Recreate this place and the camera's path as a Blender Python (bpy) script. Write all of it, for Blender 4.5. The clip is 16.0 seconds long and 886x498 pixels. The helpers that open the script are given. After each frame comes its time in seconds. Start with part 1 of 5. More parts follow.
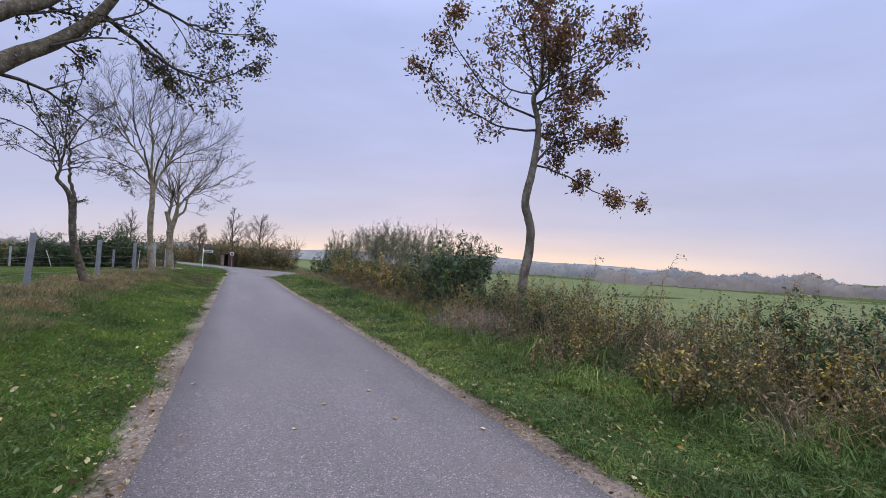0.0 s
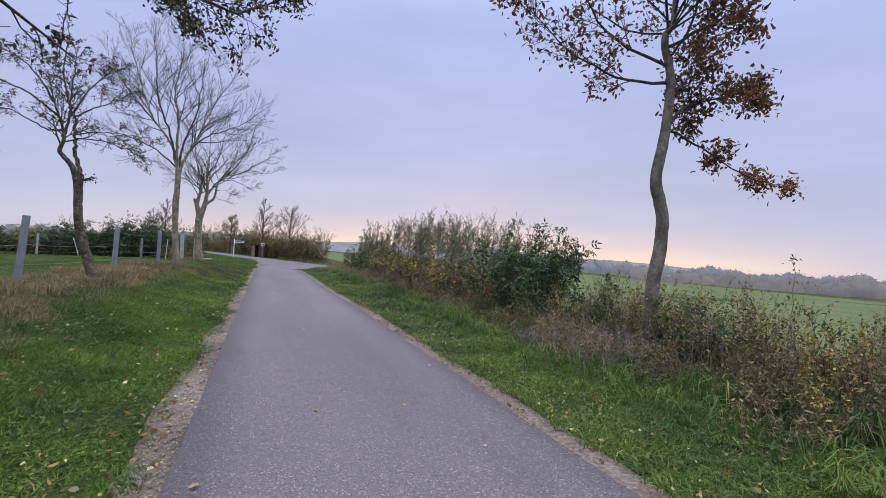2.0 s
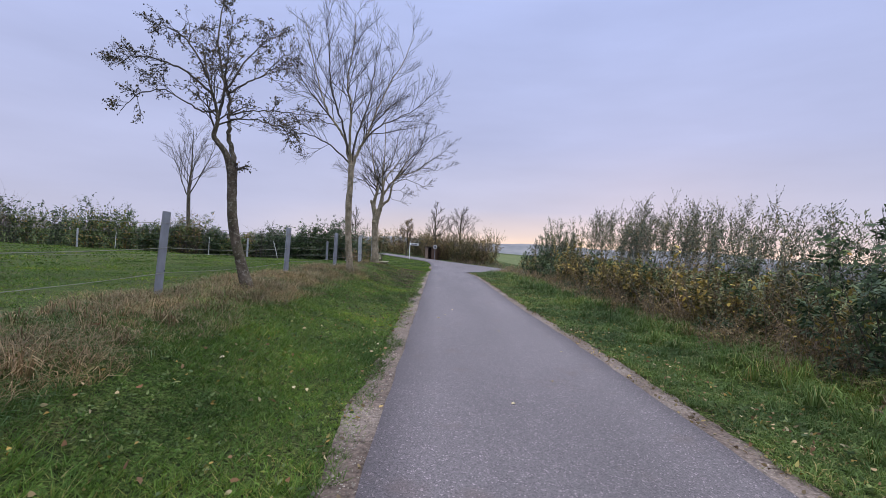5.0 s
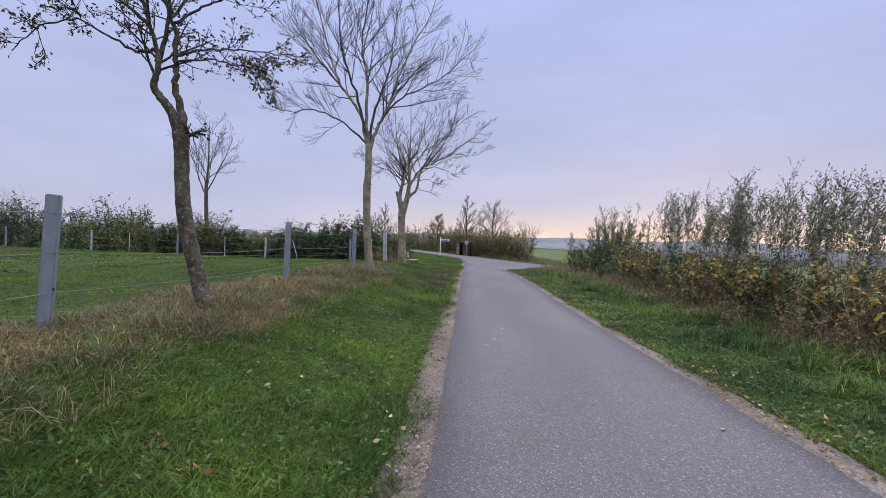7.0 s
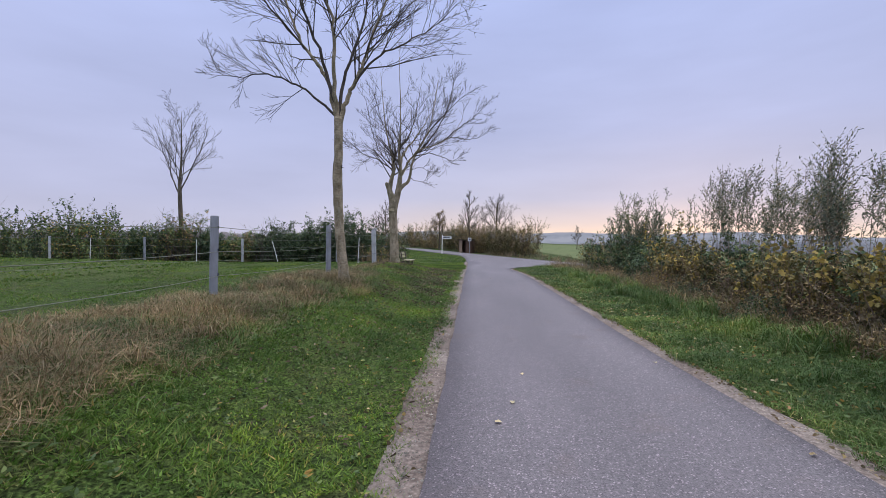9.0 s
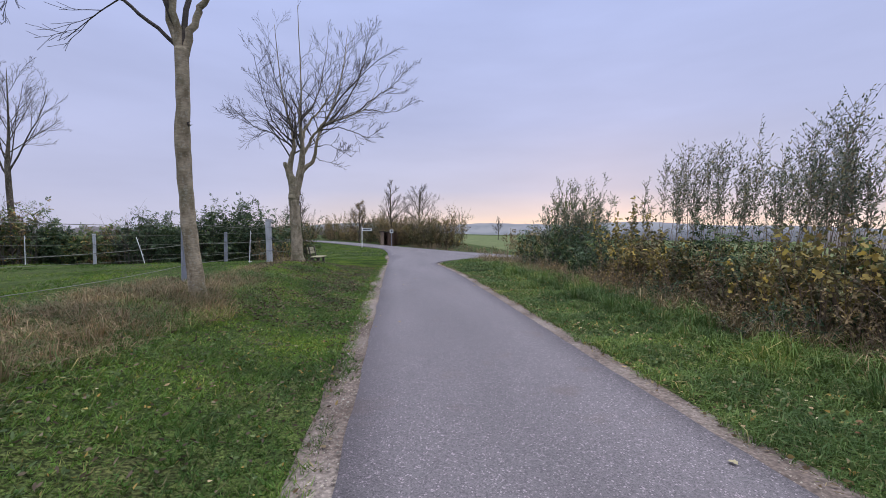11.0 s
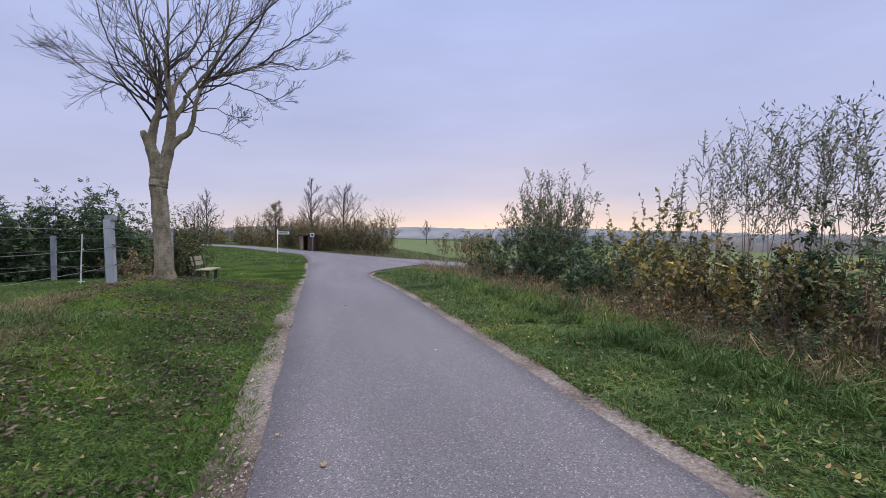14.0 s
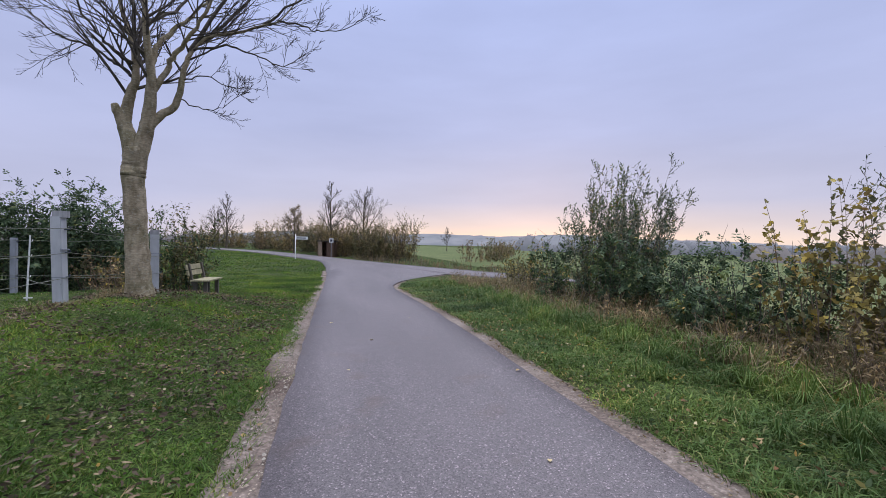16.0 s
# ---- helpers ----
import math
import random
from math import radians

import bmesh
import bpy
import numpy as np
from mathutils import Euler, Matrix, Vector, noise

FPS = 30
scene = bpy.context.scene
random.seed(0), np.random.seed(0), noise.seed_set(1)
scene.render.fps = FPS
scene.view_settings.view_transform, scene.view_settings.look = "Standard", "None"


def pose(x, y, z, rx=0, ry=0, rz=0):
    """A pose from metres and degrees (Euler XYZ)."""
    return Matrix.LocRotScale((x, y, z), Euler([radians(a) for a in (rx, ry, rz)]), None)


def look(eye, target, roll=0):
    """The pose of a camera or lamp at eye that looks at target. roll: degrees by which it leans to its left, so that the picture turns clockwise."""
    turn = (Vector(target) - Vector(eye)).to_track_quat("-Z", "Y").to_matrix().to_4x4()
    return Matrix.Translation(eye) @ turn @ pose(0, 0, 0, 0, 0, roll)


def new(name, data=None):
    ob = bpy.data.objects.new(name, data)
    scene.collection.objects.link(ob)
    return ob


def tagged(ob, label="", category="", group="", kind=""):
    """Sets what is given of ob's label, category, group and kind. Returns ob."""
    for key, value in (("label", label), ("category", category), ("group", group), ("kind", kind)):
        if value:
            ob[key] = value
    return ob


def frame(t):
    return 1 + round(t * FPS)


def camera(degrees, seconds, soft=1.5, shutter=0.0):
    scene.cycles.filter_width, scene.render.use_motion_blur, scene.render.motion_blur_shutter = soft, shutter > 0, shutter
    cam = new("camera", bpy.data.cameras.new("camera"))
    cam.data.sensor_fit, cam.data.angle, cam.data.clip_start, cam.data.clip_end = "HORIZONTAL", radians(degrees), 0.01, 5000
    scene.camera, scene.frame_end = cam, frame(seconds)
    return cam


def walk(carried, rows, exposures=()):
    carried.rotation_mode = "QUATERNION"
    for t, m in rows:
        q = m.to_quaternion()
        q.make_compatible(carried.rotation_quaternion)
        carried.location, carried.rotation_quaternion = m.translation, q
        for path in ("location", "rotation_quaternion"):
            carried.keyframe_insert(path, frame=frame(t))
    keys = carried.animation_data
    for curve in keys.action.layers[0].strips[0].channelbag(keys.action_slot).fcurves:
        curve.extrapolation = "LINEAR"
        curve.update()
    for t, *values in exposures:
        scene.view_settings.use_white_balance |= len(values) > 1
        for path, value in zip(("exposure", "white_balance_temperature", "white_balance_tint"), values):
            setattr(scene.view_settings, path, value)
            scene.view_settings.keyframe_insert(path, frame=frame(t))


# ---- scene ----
cam = camera(91.4, 16.0, 0.7)
METRES, EYE, TILT, LEAN, TURN = 21.7, 1.5, 0.0, 0.0, -25.9
ROWS = [
    (0.0, 0.0, 0.0, 0.0, -0.09, 1.86, -2.66),
    (0.5, -0.0124, 0.0277, 0.0002, 0.63, 1.6, -3.08),
    (1.0, -0.0269, 0.0542, -0.0001, 1.17, 1.54, -4.88),
    (1.5, -0.0389, 0.083, -0.0003, 2.0, 1.21, -4.17),
    (2.0, -0.054, 0.109, -0.0002, 3.24, 0.85, -3.59),
    (2.5, -0.0677, 0.1374, -0.0003, 8.82, -0.41, -1.79),
    (3.0, -0.0825, 0.1629, 0.0001, 13.57, 0.42, -1.48),
    (3.5, -0.094, 0.1919, -0.0004, 17.13, 0.14, -1.65),
    (4.0, -0.1091, 0.2181, -0.0005, 18.96, 0.1, -2.8),
    (4.5, -0.1223, 0.2456, -0.0011, 22.15, -0.02, -3.34),
    (7.0, -0.2004, 0.3842, -0.0016, 28.85, -1.03, -2.3),
    (7.5, -0.2124, 0.4134, -0.0022, 29.28, -1.02, -1.91),
    (8.0, -0.2262, 0.4413, -0.0024, 30.02, -0.88, -2.81),
    (8.5, -0.2393, 0.4707, -0.0029, 30.27, -1.06, -1.66),
    (11.0, -0.3041, 0.6183, -0.002, 19.09, -2.37, -0.19),
    (11.5, -0.32, 0.6474, -0.0032, 14.88, -2.58, -1.15),
    (12.0, -0.3324, 0.6772, -0.0032, 11.96, -3.63, -0.46),
    (12.5, -0.3474, 0.7047, -0.003, 9.84, -3.63, -0.8),
    (13.0, -0.3589, 0.7324, -0.0018, 9.35, -2.83, -0.15),
    (13.5, -0.3731, 0.7589, -0.0019, 9.22, -1.49, -0.36),
    (14.0, -0.3834, 0.7885, -0.0017, 9.12, -1.81, -0.37),
    (14.5, -0.3965, 0.8153, -0.001, 9.42, -1.75, -1.24),
    (15.0, -0.4076, 0.8436, -0.0007, 10.46, -1.12, -1.25),
    (15.5, -0.4218, 0.8709, -0.0007, 10.86, -0.75, -1.1),
    (16.0, -0.4339, 0.899, -0.0019, 11.52, -0.92, -1.04),
]
walk(cam, [(t, pose(0, 0, EYE, TILT, LEAN, TURN) @ pose(METRES * x, METRES * y, METRES * z, 90 + pitch, roll, yaw)) for t, x, y, z, yaw, pitch, roll in ROWS])


# ---- world, sun, light ----
world = bpy.data.worlds.new("overcast_dusk")
scene.world = world
world.use_nodes = True
wn, wl = world.node_tree.nodes, world.node_tree.links
wn.clear()


def ramp_stops(node, stops):
    r = node.color_ramp
    while len(r.elements) < len(stops):
        r.elements.new(0.5)
    for e, (p, c) in zip(r.elements, stops):
        e.position, e.color = p, (*c, 1)


w_out = wn.new("ShaderNodeOutputWorld")
w_bg = wn.new("ShaderNodeBackground")
w_tc = wn.new("ShaderNodeTexCoord")
w_sep = wn.new("ShaderNodeSeparateXYZ")
w_up = wn.new("ShaderNodeMapRange")
w_ramp = wn.new("ShaderNodeValToRGB")
w_glow = wn.new("ShaderNodeValToRGB")
w_dot = wn.new("ShaderNodeVectorMath")
w_az = wn.new("ShaderNodeMapRange")
w_mix = wn.new("ShaderNodeMix")
w_map = wn.new("ShaderNodeMapping")
w_noise = wn.new("ShaderNodeTexNoise")
w_cl = wn.new("ShaderNodeMapRange")
w_mul = wn.new("ShaderNodeMix")
w_sky = wn.new("ShaderNodeTexSky")
w_add = wn.new("ShaderNodeMix")
wl.new(w_tc.outputs["Generated"], w_sep.inputs[0])
w_up.inputs["From Min"].default_value, w_up.inputs["From Max"].default_value = -0.02, 1.0
wl.new(w_sep.outputs["Z"], w_up.inputs["Value"])
# overcast: lavender veil, a little brighter towards the zenith
ramp_stops(w_ramp, [(0.0, (0.52, 0.51, 0.63)), (0.10, (0.475, 0.495, 0.69)), (0.25, (0.435, 0.475, 0.71)),
                    (0.50, (0.43, 0.50, 0.81)), (0.75, (0.78, 0.88, 1.2)), (1.0, (1.35, 1.45, 1.75))])
# last light low in the north-east of the plan
ramp_stops(w_glow, [(0.0, (0.82, 0.62, 0.54)), (0.034, (0.88, 0.70, 0.60)), (0.058, (0.72, 0.62, 0.63)),
                    (0.11, (0.525, 0.525, 0.68)), (0.25, (0.435, 0.475, 0.71)), (0.5, (0.43, 0.50, 0.81))])
w_glow.color_ramp.elements.new(0.75).color = (0.78, 0.88, 1.2, 1)
w_glow.color_ramp.elements.new(1.0).color = (1.35, 1.45, 1.75, 1)
wl.new(w_up.outputs[0], w_ramp.inputs[0])
wl.new(w_up.outputs[0], w_glow.inputs[0])
w_dot.operation = "DOT_PRODUCT"
w_dot.inputs[1].default_value = (0.45, 0.89, 0)
wl.new(w_tc.outputs["Generated"], w_dot.inputs[0])
w_az.inputs["From Min"].default_value, w_az.inputs["From Max"].default_value = 0.58, 0.97
w_az.interpolation_type = "SMOOTHSTEP"
wl.new(w_dot.outputs["Value"], w_az.inputs["Value"])
w_mix.data_type = w_mul.data_type = w_add.data_type = "RGBA"
wl.new(w_az.outputs[0], w_mix.inputs[0])
wl.new(w_ramp.outputs[0], w_mix.inputs[6])
wl.new(w_glow.outputs[0], w_mix.inputs[7])
w_map.inputs["Scale"].default_value = (2.0, 2.0, 9.0)
wl.new(w_tc.outputs["Generated"], w_map.inputs[0])
w_noise.inputs["Scale"].default_value, w_noise.inputs["Detail"].default_value = 1.3, 5
wl.new(w_map.outputs[0], w_noise.inputs["Vector"])
w_cl.inputs["From Min"].default_value, w_cl.inputs["From Max"].default_value = 0.3, 0.7
w_cl.inputs["To Min"].default_value, w_cl.inputs["To Max"].default_value = 0.94, 1.06
wl.new(w_noise.outputs["Fac"], w_cl.inputs["Value"])
w_mul.blend_type = "MULTIPLY"
w_mul.inputs[0].default_value = 1
wl.new(w_mix.outputs[2], w_mul.inputs[6])
wl.new(w_cl.outputs[0], w_mul.inputs[7])
w_sky.sky_type, w_sky.sun_disc = "NISHITA", False
w_sky.sun_elevation, w_sky.sun_rotation = radians(3), radians(27)
w_add.blend_type = "ADD"
w_add.inputs[0].default_value = 0.004
wl.new(w_mul.outputs[2], w_add.inputs[6])
wl.new(w_sky.outputs[0], w_add.inputs[7])
wl.new(w_add.outputs[2], w_bg.inputs[0])
w_bg.inputs[1].default_value = 1.1
wl.new(w_bg.outputs[0], w_out.inputs[0])

sun = new("sun", bpy.data.lights.new("sun", "SUN"))
sun.data.energy, sun.data.angle, sun.data.color = 2.3, radians(70), (0.95, 0.97, 1.0)
sun.matrix_world = look((4, 10, 40), (0, 8, 0))


# ---- materials ----
def mat_nodes(name, rough=0.9, spec=0.2):
    m = bpy.data.materials.new(name)
    m.use_nodes = True
    b = m.node_tree.nodes["Principled BSDF"]
    b.inputs["Roughness"].default_value = rough
    b.inputs["Specular IOR Level"].default_value = spec
    return m, m.node_tree.nodes, m.node_tree.links, b


def tex(nodes, links, kind, scale, detail=4, stretch=None, where="Position"):
    t = nodes.new("ShaderNodeTexNoise" if kind == "noise" else "ShaderNodeTexVoronoi")
    t.inputs["Scale"].default_value = scale
    if kind == "noise":
        t.inputs["Detail"].default_value = detail
    if where == "Position":
        src = nodes.new("ShaderNodeNewGeometry").outputs["Position"]
    else:
        src = nodes.new("ShaderNodeTexCoord").outputs["Object"]
    if stretch:
        mp = nodes.new("ShaderNodeMapping")
        mp.inputs["Scale"].default_value = stretch
        links.new(src, mp.inputs[0])
        src = mp.outputs[0]
    links.new(src, t.inputs["Vector"])
    return t


def ramp(nodes, links, fac, stops):
    r = nodes.new("ShaderNodeValToRGB")
    ramp_stops(r, stops)
    links.new(fac, r.inputs[0])
    return r.outputs[0]


def mix(nodes, links, fac, a, b, blend="MIX"):
    n = nodes.new("ShaderNodeMix")
    n.data_type, n.blend_type = "RGBA", blend
    for sock, v in ((n.inputs[0], fac), (n.inputs[6], a), (n.inputs[7], b)):
        if isinstance(v, (int, float)):
            sock.default_value = v
        elif isinstance(v, tuple):
            sock.default_value = (*v, 1)
        else:
            links.new(v, sock)
    return n.outputs[2]


def bump(nodes, links, bsdf, height, strength, distance):
    b = nodes.new("ShaderNodeBump")
    b.inputs["Strength"].default_value, b.inputs["Distance"].default_value = strength, distance
    links.new(height, b.inputs["Height"])
    links.new(b.outputs[0], bsdf.inputs["Normal"])


def asphalt_material():
    m, n, l, b = mat_nodes("worn_asphalt", 0.62, 0.5)
    big = tex(n, l, "noise", 0.5, 5, (1.6, 0.35, 1))
    mid = tex(n, l, "noise", 7, 5)
    grit = tex(n, l, "voronoi", 100)
    grit2 = tex(n, l, "noise", 160, 2)
    base = ramp(n, l, big.outputs["Fac"], [(0.3, (0.114, 0.096, 0.100)), (0.7, (0.166, 0.140, 0.146))])
    base = mix(n, l, ramp(n, l, mid.outputs["Fac"], [(0.35, (0, 0, 0)), (0.75, (0.3, 0.3, 0.3))]), base, (0.12, 0.112, 0.108))
    chips = ramp(n, l, grit.outputs["Color"], [(0.0, (0.45, 0.45, 0.45)), (0.5, (0.95, 0.95, 0.95)), (0.80, (1.12, 1.12, 1.12)), (0.88, (2.3, 2.2, 2.2))])
    col = mix(n, l, 1.0, base, chips, "MULTIPLY")
    fine = ramp(n, l, grit2.outputs["Fac"], [(0.3, (0.7, 0.7, 0.7)), (0.7, (1.25, 1.25, 1.25))])
    col = mix(n, l, 1.0, col, fine, "MULTIPLY")
    stain = tex(n, l, "noise", 1.7, 3)
    col = mix(n, l, ramp(n, l, stain.outputs["Fac"], [(0.60, (0, 0, 0)), (0.72, (0.4, 0.4, 0.4))]), col, (0.115, 0.080, 0.068))
    l.new(col, b.inputs["Base Color"])
    bump(n, l, b, grit.outputs["Distance"], 0.35, 0.005)
    return m


def soil_material(name, dark, mid_c, light, scale=1.0, lift=0.02):
    m, n, l, b = mat_nodes(name, 0.95, 0.1)
    big = tex(n, l, "noise", 0.9 * scale, 6)
    fine = tex(n, l, "noise", 24 * scale, 5)
    stone = tex(n, l, "voronoi", 45 * scale)
    c = ramp(n, l, big.outputs["Fac"], [(0.3, dark), (0.5, mid_c), (0.72, light)])
    f = ramp(n, l, fine.outputs["Fac"], [(0.3, (0.6, 0.6, 0.6)), (0.7, (1.3, 1.3, 1.3))])
    c = mix(n, l, 1.0, c, f, "MULTIPLY")
    s = ramp(n, l, stone.outputs["Distance"], [(0.0, (1.15, 1.15, 1.15)), (0.6, (0.75, 0.75, 0.75))])
    c = mix(n, l, 1.0, c, s, "MULTIPLY")
    l.new(c, b.inputs["Base Color"])
    bump(n, l, b, fine.outputs["Fac"], 0.7, lift)
    return m


def ground_material():
    m, n, l, b = mat_nodes("meadow_ground", 0.95, 0.1)
    geo = n.new("ShaderNodeNewGeometry")
    sep = n.new("ShaderNodeSeparateXYZ")
    l.new(geo.outputs["Position"], sep.inputs[0])
    big = tex(n, l, "noise", 0.10, 6)
    mid = tex(n, l, "noise", 1.4, 6)
    fine = tex(n, l, "noise", 42, 6)
    tuft = tex(n, l, "noise", 7, 5)
    green = ramp(n, l, big.outputs["Fac"], [(0.3, (0.042, 0.066, 0.017)), (0.5, (0.060, 0.090, 0.024)), (0.7, (0.088, 0.112, 0.036))])
    soil = ramp(n, l, mid.outputs["Fac"], [(0.35, (0.055, 0.045, 0.025)), (0.65, (0.10, 0.085, 0.045))])
    c = mix(n, l, ramp(n, l, mid.outputs["Fac"], [(0.45, (0, 0, 0)), (0.75, (0.55, 0.55, 0.55))]), green, soil)
    f = ramp(n, l, fine.outputs["Fac"], [(0.36, (0.25, 0.25, 0.22)), (0.5, (0.8, 0.8, 0.8)), (0.64, (1.6, 1.6, 1.5))])
    c = mix(n, l, 1.0, c, f, "MULTIPLY")
    g = ramp(n, l, tuft.outputs["Fac"], [(0.35, (0.62, 0.66, 0.66)), (0.65, (1.3, 1.25, 1.15))])
    c = mix(n, l, 1.0, c, g, "MULTIPLY")
    l.new(c, b.inputs["Base Color"])
    bump(n, l, b, fine.outputs["Fac"], 0.9, 0.04)
    return m


def bark_material(name, dark, light, moss=0.25, lichen=0.0, ring=1.6):
    m, n, l, b = mat_nodes(name, 0.9, 0.15)
    a = tex(n, l, "noise", 9, 6, (1, 1, 0.45))
    g = tex(n, l, "noise", 2.2, 4)
    rings = tex(n, l, "noise", 30, 4, (0.5, 0.5, ring))
    c = ramp(n, l, a.outputs["Fac"], [(0.32, dark), (0.68, light)])
    c = mix(n, l, ramp(n, l, g.outputs["Fac"], [(0.45, (0, 0, 0)), (0.7, (moss, moss, moss))]), c, (0.10, 0.11, 0.045))
    if lichen:
        spots = tex(n, l, "noise", 26, 3)
        c = mix(n, l, ramp(n, l, spots.outputs["Fac"], [(0.55, (0, 0, 0)), (0.64, (lichen, lichen, lichen))]), c, (0.42, 0.40, 0.33))
    r = ramp(n, l, rings.outputs["Fac"], [(0.3, (0.70, 0.70, 0.70)), (0.7, (1.15, 1.15, 1.15))])
    c = mix(n, l, 1.0, c, r, "MULTIPLY")
    l.new(c, b.inputs["Base Color"])
    bump(n, l, b, rings.outputs["Fac"], 0.6, 0.012)
    return m


def leaf_material(name, stops, rough=0.6, through_light=0.25, patchy=False):
    """Leaves, blades and stalks: each piece takes its own tone."""
    m, n, l, b = mat_nodes(name, rough, 0.25)
    geo = n.new("ShaderNodeNewGeometry")
    c = ramp(n, l, geo.outputs["Random Per Island"], stops)
    patch = tex(n, l, "noise", 1.3, 5)
    p = ramp(n, l, patch.outputs["Fac"], [(0.3, (0.62, 0.66, 0.66)), (0.5, (1.0, 1.0, 1.0)), (0.7, (1.42, 1.32, 1.2))])
    c = mix(n, l, 1.0, c, p, "MULTIPLY")
    if patchy:
        wide = tex(n, l, "noise", 0.45, 4)
        q = ramp(n, l, wide.outputs["Fac"], [(0.36, (0.60, 0.68, 0.72)), (0.5, (0.98, 1.0, 0.98)), (0.64, (1.42, 1.30, 1.02))])
        c = mix(n, l, 1.0, c, q, "MULTIPLY")
    l.new(c, b.inputs["Base Color"])
    tr = n.new("ShaderNodeBsdfTranslucent")
    ms = n.new("ShaderNodeMixShader")
    ms.inputs[0].default_value = through_light
    l.new(c, tr.inputs[0])
    l.new(b.outputs[0], ms.inputs[1])
    l.new(tr.outputs[0], ms.inputs[2])
    l.new(ms.outputs[0], n["Material Output"].inputs[0])
    return m


def plain_material(name, colour, rough=0.6, metal=0.0, wear=0.25, scale=12, stretch=(1, 1, 0.3)):
    m, n, l, b = mat_nodes(name, rough, 0.3)
    b.inputs["Metallic"].default_value = metal
    a = tex(n, l, "noise", scale, 6, stretch, "Object")
    g = tex(n, l, "noise", scale * 0.15, 3, None, "Object")
    c = ramp(n, l, a.outputs["Fac"], [(0.3, tuple(v * (1 - wear) for v in colour)), (0.7, tuple(v * (1 + wear * 0.6) for v in colour))])
    r = ramp(n, l, g.outputs["Fac"], [(0.3, (0.85, 0.85, 0.85)), (0.7, (1.1, 1.1, 1.1))])
    c = mix(n, l, 1.0, c, r, "MULTIPLY")
    l.new(c, b.inputs["Base Color"])
    bump(n, l, b, a.outputs["Fac"], 0.25, 0.004)
    return m


def haze_tint_material(name, low, high, glow=0.75):
    """The far backdrop, pale with distance: the haze is painted into its colour and glow."""
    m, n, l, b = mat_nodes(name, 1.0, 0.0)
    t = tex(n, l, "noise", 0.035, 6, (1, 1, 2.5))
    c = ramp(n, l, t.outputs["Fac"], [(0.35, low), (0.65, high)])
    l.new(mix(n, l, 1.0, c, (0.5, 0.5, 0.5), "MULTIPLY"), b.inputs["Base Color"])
    # the haze tint glows by itself, which flattens the shading
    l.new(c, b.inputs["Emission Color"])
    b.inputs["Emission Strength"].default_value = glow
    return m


M_ASPHALT = asphalt_material()
M_GROUND = ground_material()
M_GRAVEL = soil_material("pale_gravel_dirt", (0.135, 0.100, 0.082), (0.235, 0.183, 0.155), (0.345, 0.285, 0.245))
M_FIELD = soil_material("winter_crop", (0.118, 0.148, 0.060), (0.150, 0.178, 0.072), (0.185, 0.20, 0.090), 0.25)
M_BARK_PALE = bark_material("pale_ash_bark", (0.18, 0.142, 0.088), (0.43, 0.352, 0.245), 0.45, 0.35)
M_BARK_BROWN = bark_material("grey_brown_bark", (0.062, 0.047, 0.034), (0.165, 0.132, 0.098), 0.35, 0.35, 0.5)
M_BARK_OAK = bark_material("young_oak_bark", (0.11, 0.09, 0.07), (0.26, 0.225, 0.18), 0.35, 0.2, 0.5)
M_TWIG = bark_material("bare_twigs", (0.055, 0.045, 0.040), (0.13, 0.11, 0.095), 0.1)
M_TWIG_RED = bark_material("reddish_twigs", (0.12, 0.088, 0.066), (0.28, 0.21, 0.155), 0.1)
M_GRASS = leaf_material("lawn_blades", [(0.0, (0.062, 0.122, 0.020)), (0.4, (0.092, 0.174, 0.027)), (0.75, (0.134, 0.220, 0.036)), (0.95, (0.2034, 0.21, 0.0567)), (1.0, (0.33, 0.252, 0.1134))], patchy=True)
M_GRASS_TALL = leaf_material("verge_blades", [(0.0, (0.068, 0.122, 0.030)), (0.5, (0.105, 0.172, 0.042)), (0.90, (0.155, 0.215, 0.058)), (1.0, (0.38, 0.30, 0.139))], patchy=True)
M_GRASS_DRY = leaf_material("dry_blades", [(0.0, (0.15, 0.105, 0.056)), (0.4, (0.275, 0.195, 0.105)), (0.70, (0.40, 0.305, 0.175)), (0.76, (0.13, 0.135, 0.045)), (1.0, (0.09, 0.115, 0.032))])
M_LEAF_OAK = leaf_material("russet_oak_leaves", [(0.0, (0.09, 0.05, 0.036)), (0.4, (0.19, 0.092, 0.055)), (0.75, (0.29, 0.15, 0.08)), (0.9, (0.13, 0.11, 0.04)), (1.0, (0.30, 0.19, 0.06))])
M_LEAF_OLIVE = leaf_material("olive_leaves", [(0.0, (0.068, 0.068, 0.033)), (0.5, (0.128, 0.126, 0.052)), (0.85, (0.205, 0.175, 0.072)), (1.0, (0.27, 0.175, 0.07))])
M_LEAF_DULL = leaf_material("dull_brown_green_leaves", [(0.0, (0.038, 0.036, 0.022)), (0.5, (0.072, 0.068, 0.034)), (0.85, (0.12, 0.09, 0.042)), (1.0, (0.18, 0.11, 0.05))], 0.7, 0.15)
M_LEAF_ELDER = leaf_material("dark_green_leaves", [(0.0, (0.036, 0.062, 0.032)), (0.5, (0.066, 0.106, 0.052)), (0.9, (0.118, 0.165, 0.080)), (1.0, (0.20, 0.21, 0.0777))], 0.62)
M_LEAF_WILLOW = leaf_material("willow_leaves", [(0.0, (0.065, 0.088, 0.056)), (0.5, (0.135, 0.165, 0.108)), (0.85, (0.27, 0.29, 0.21)), (1.0, (0.3899, 0.3117, 0.1182))], 0.5)
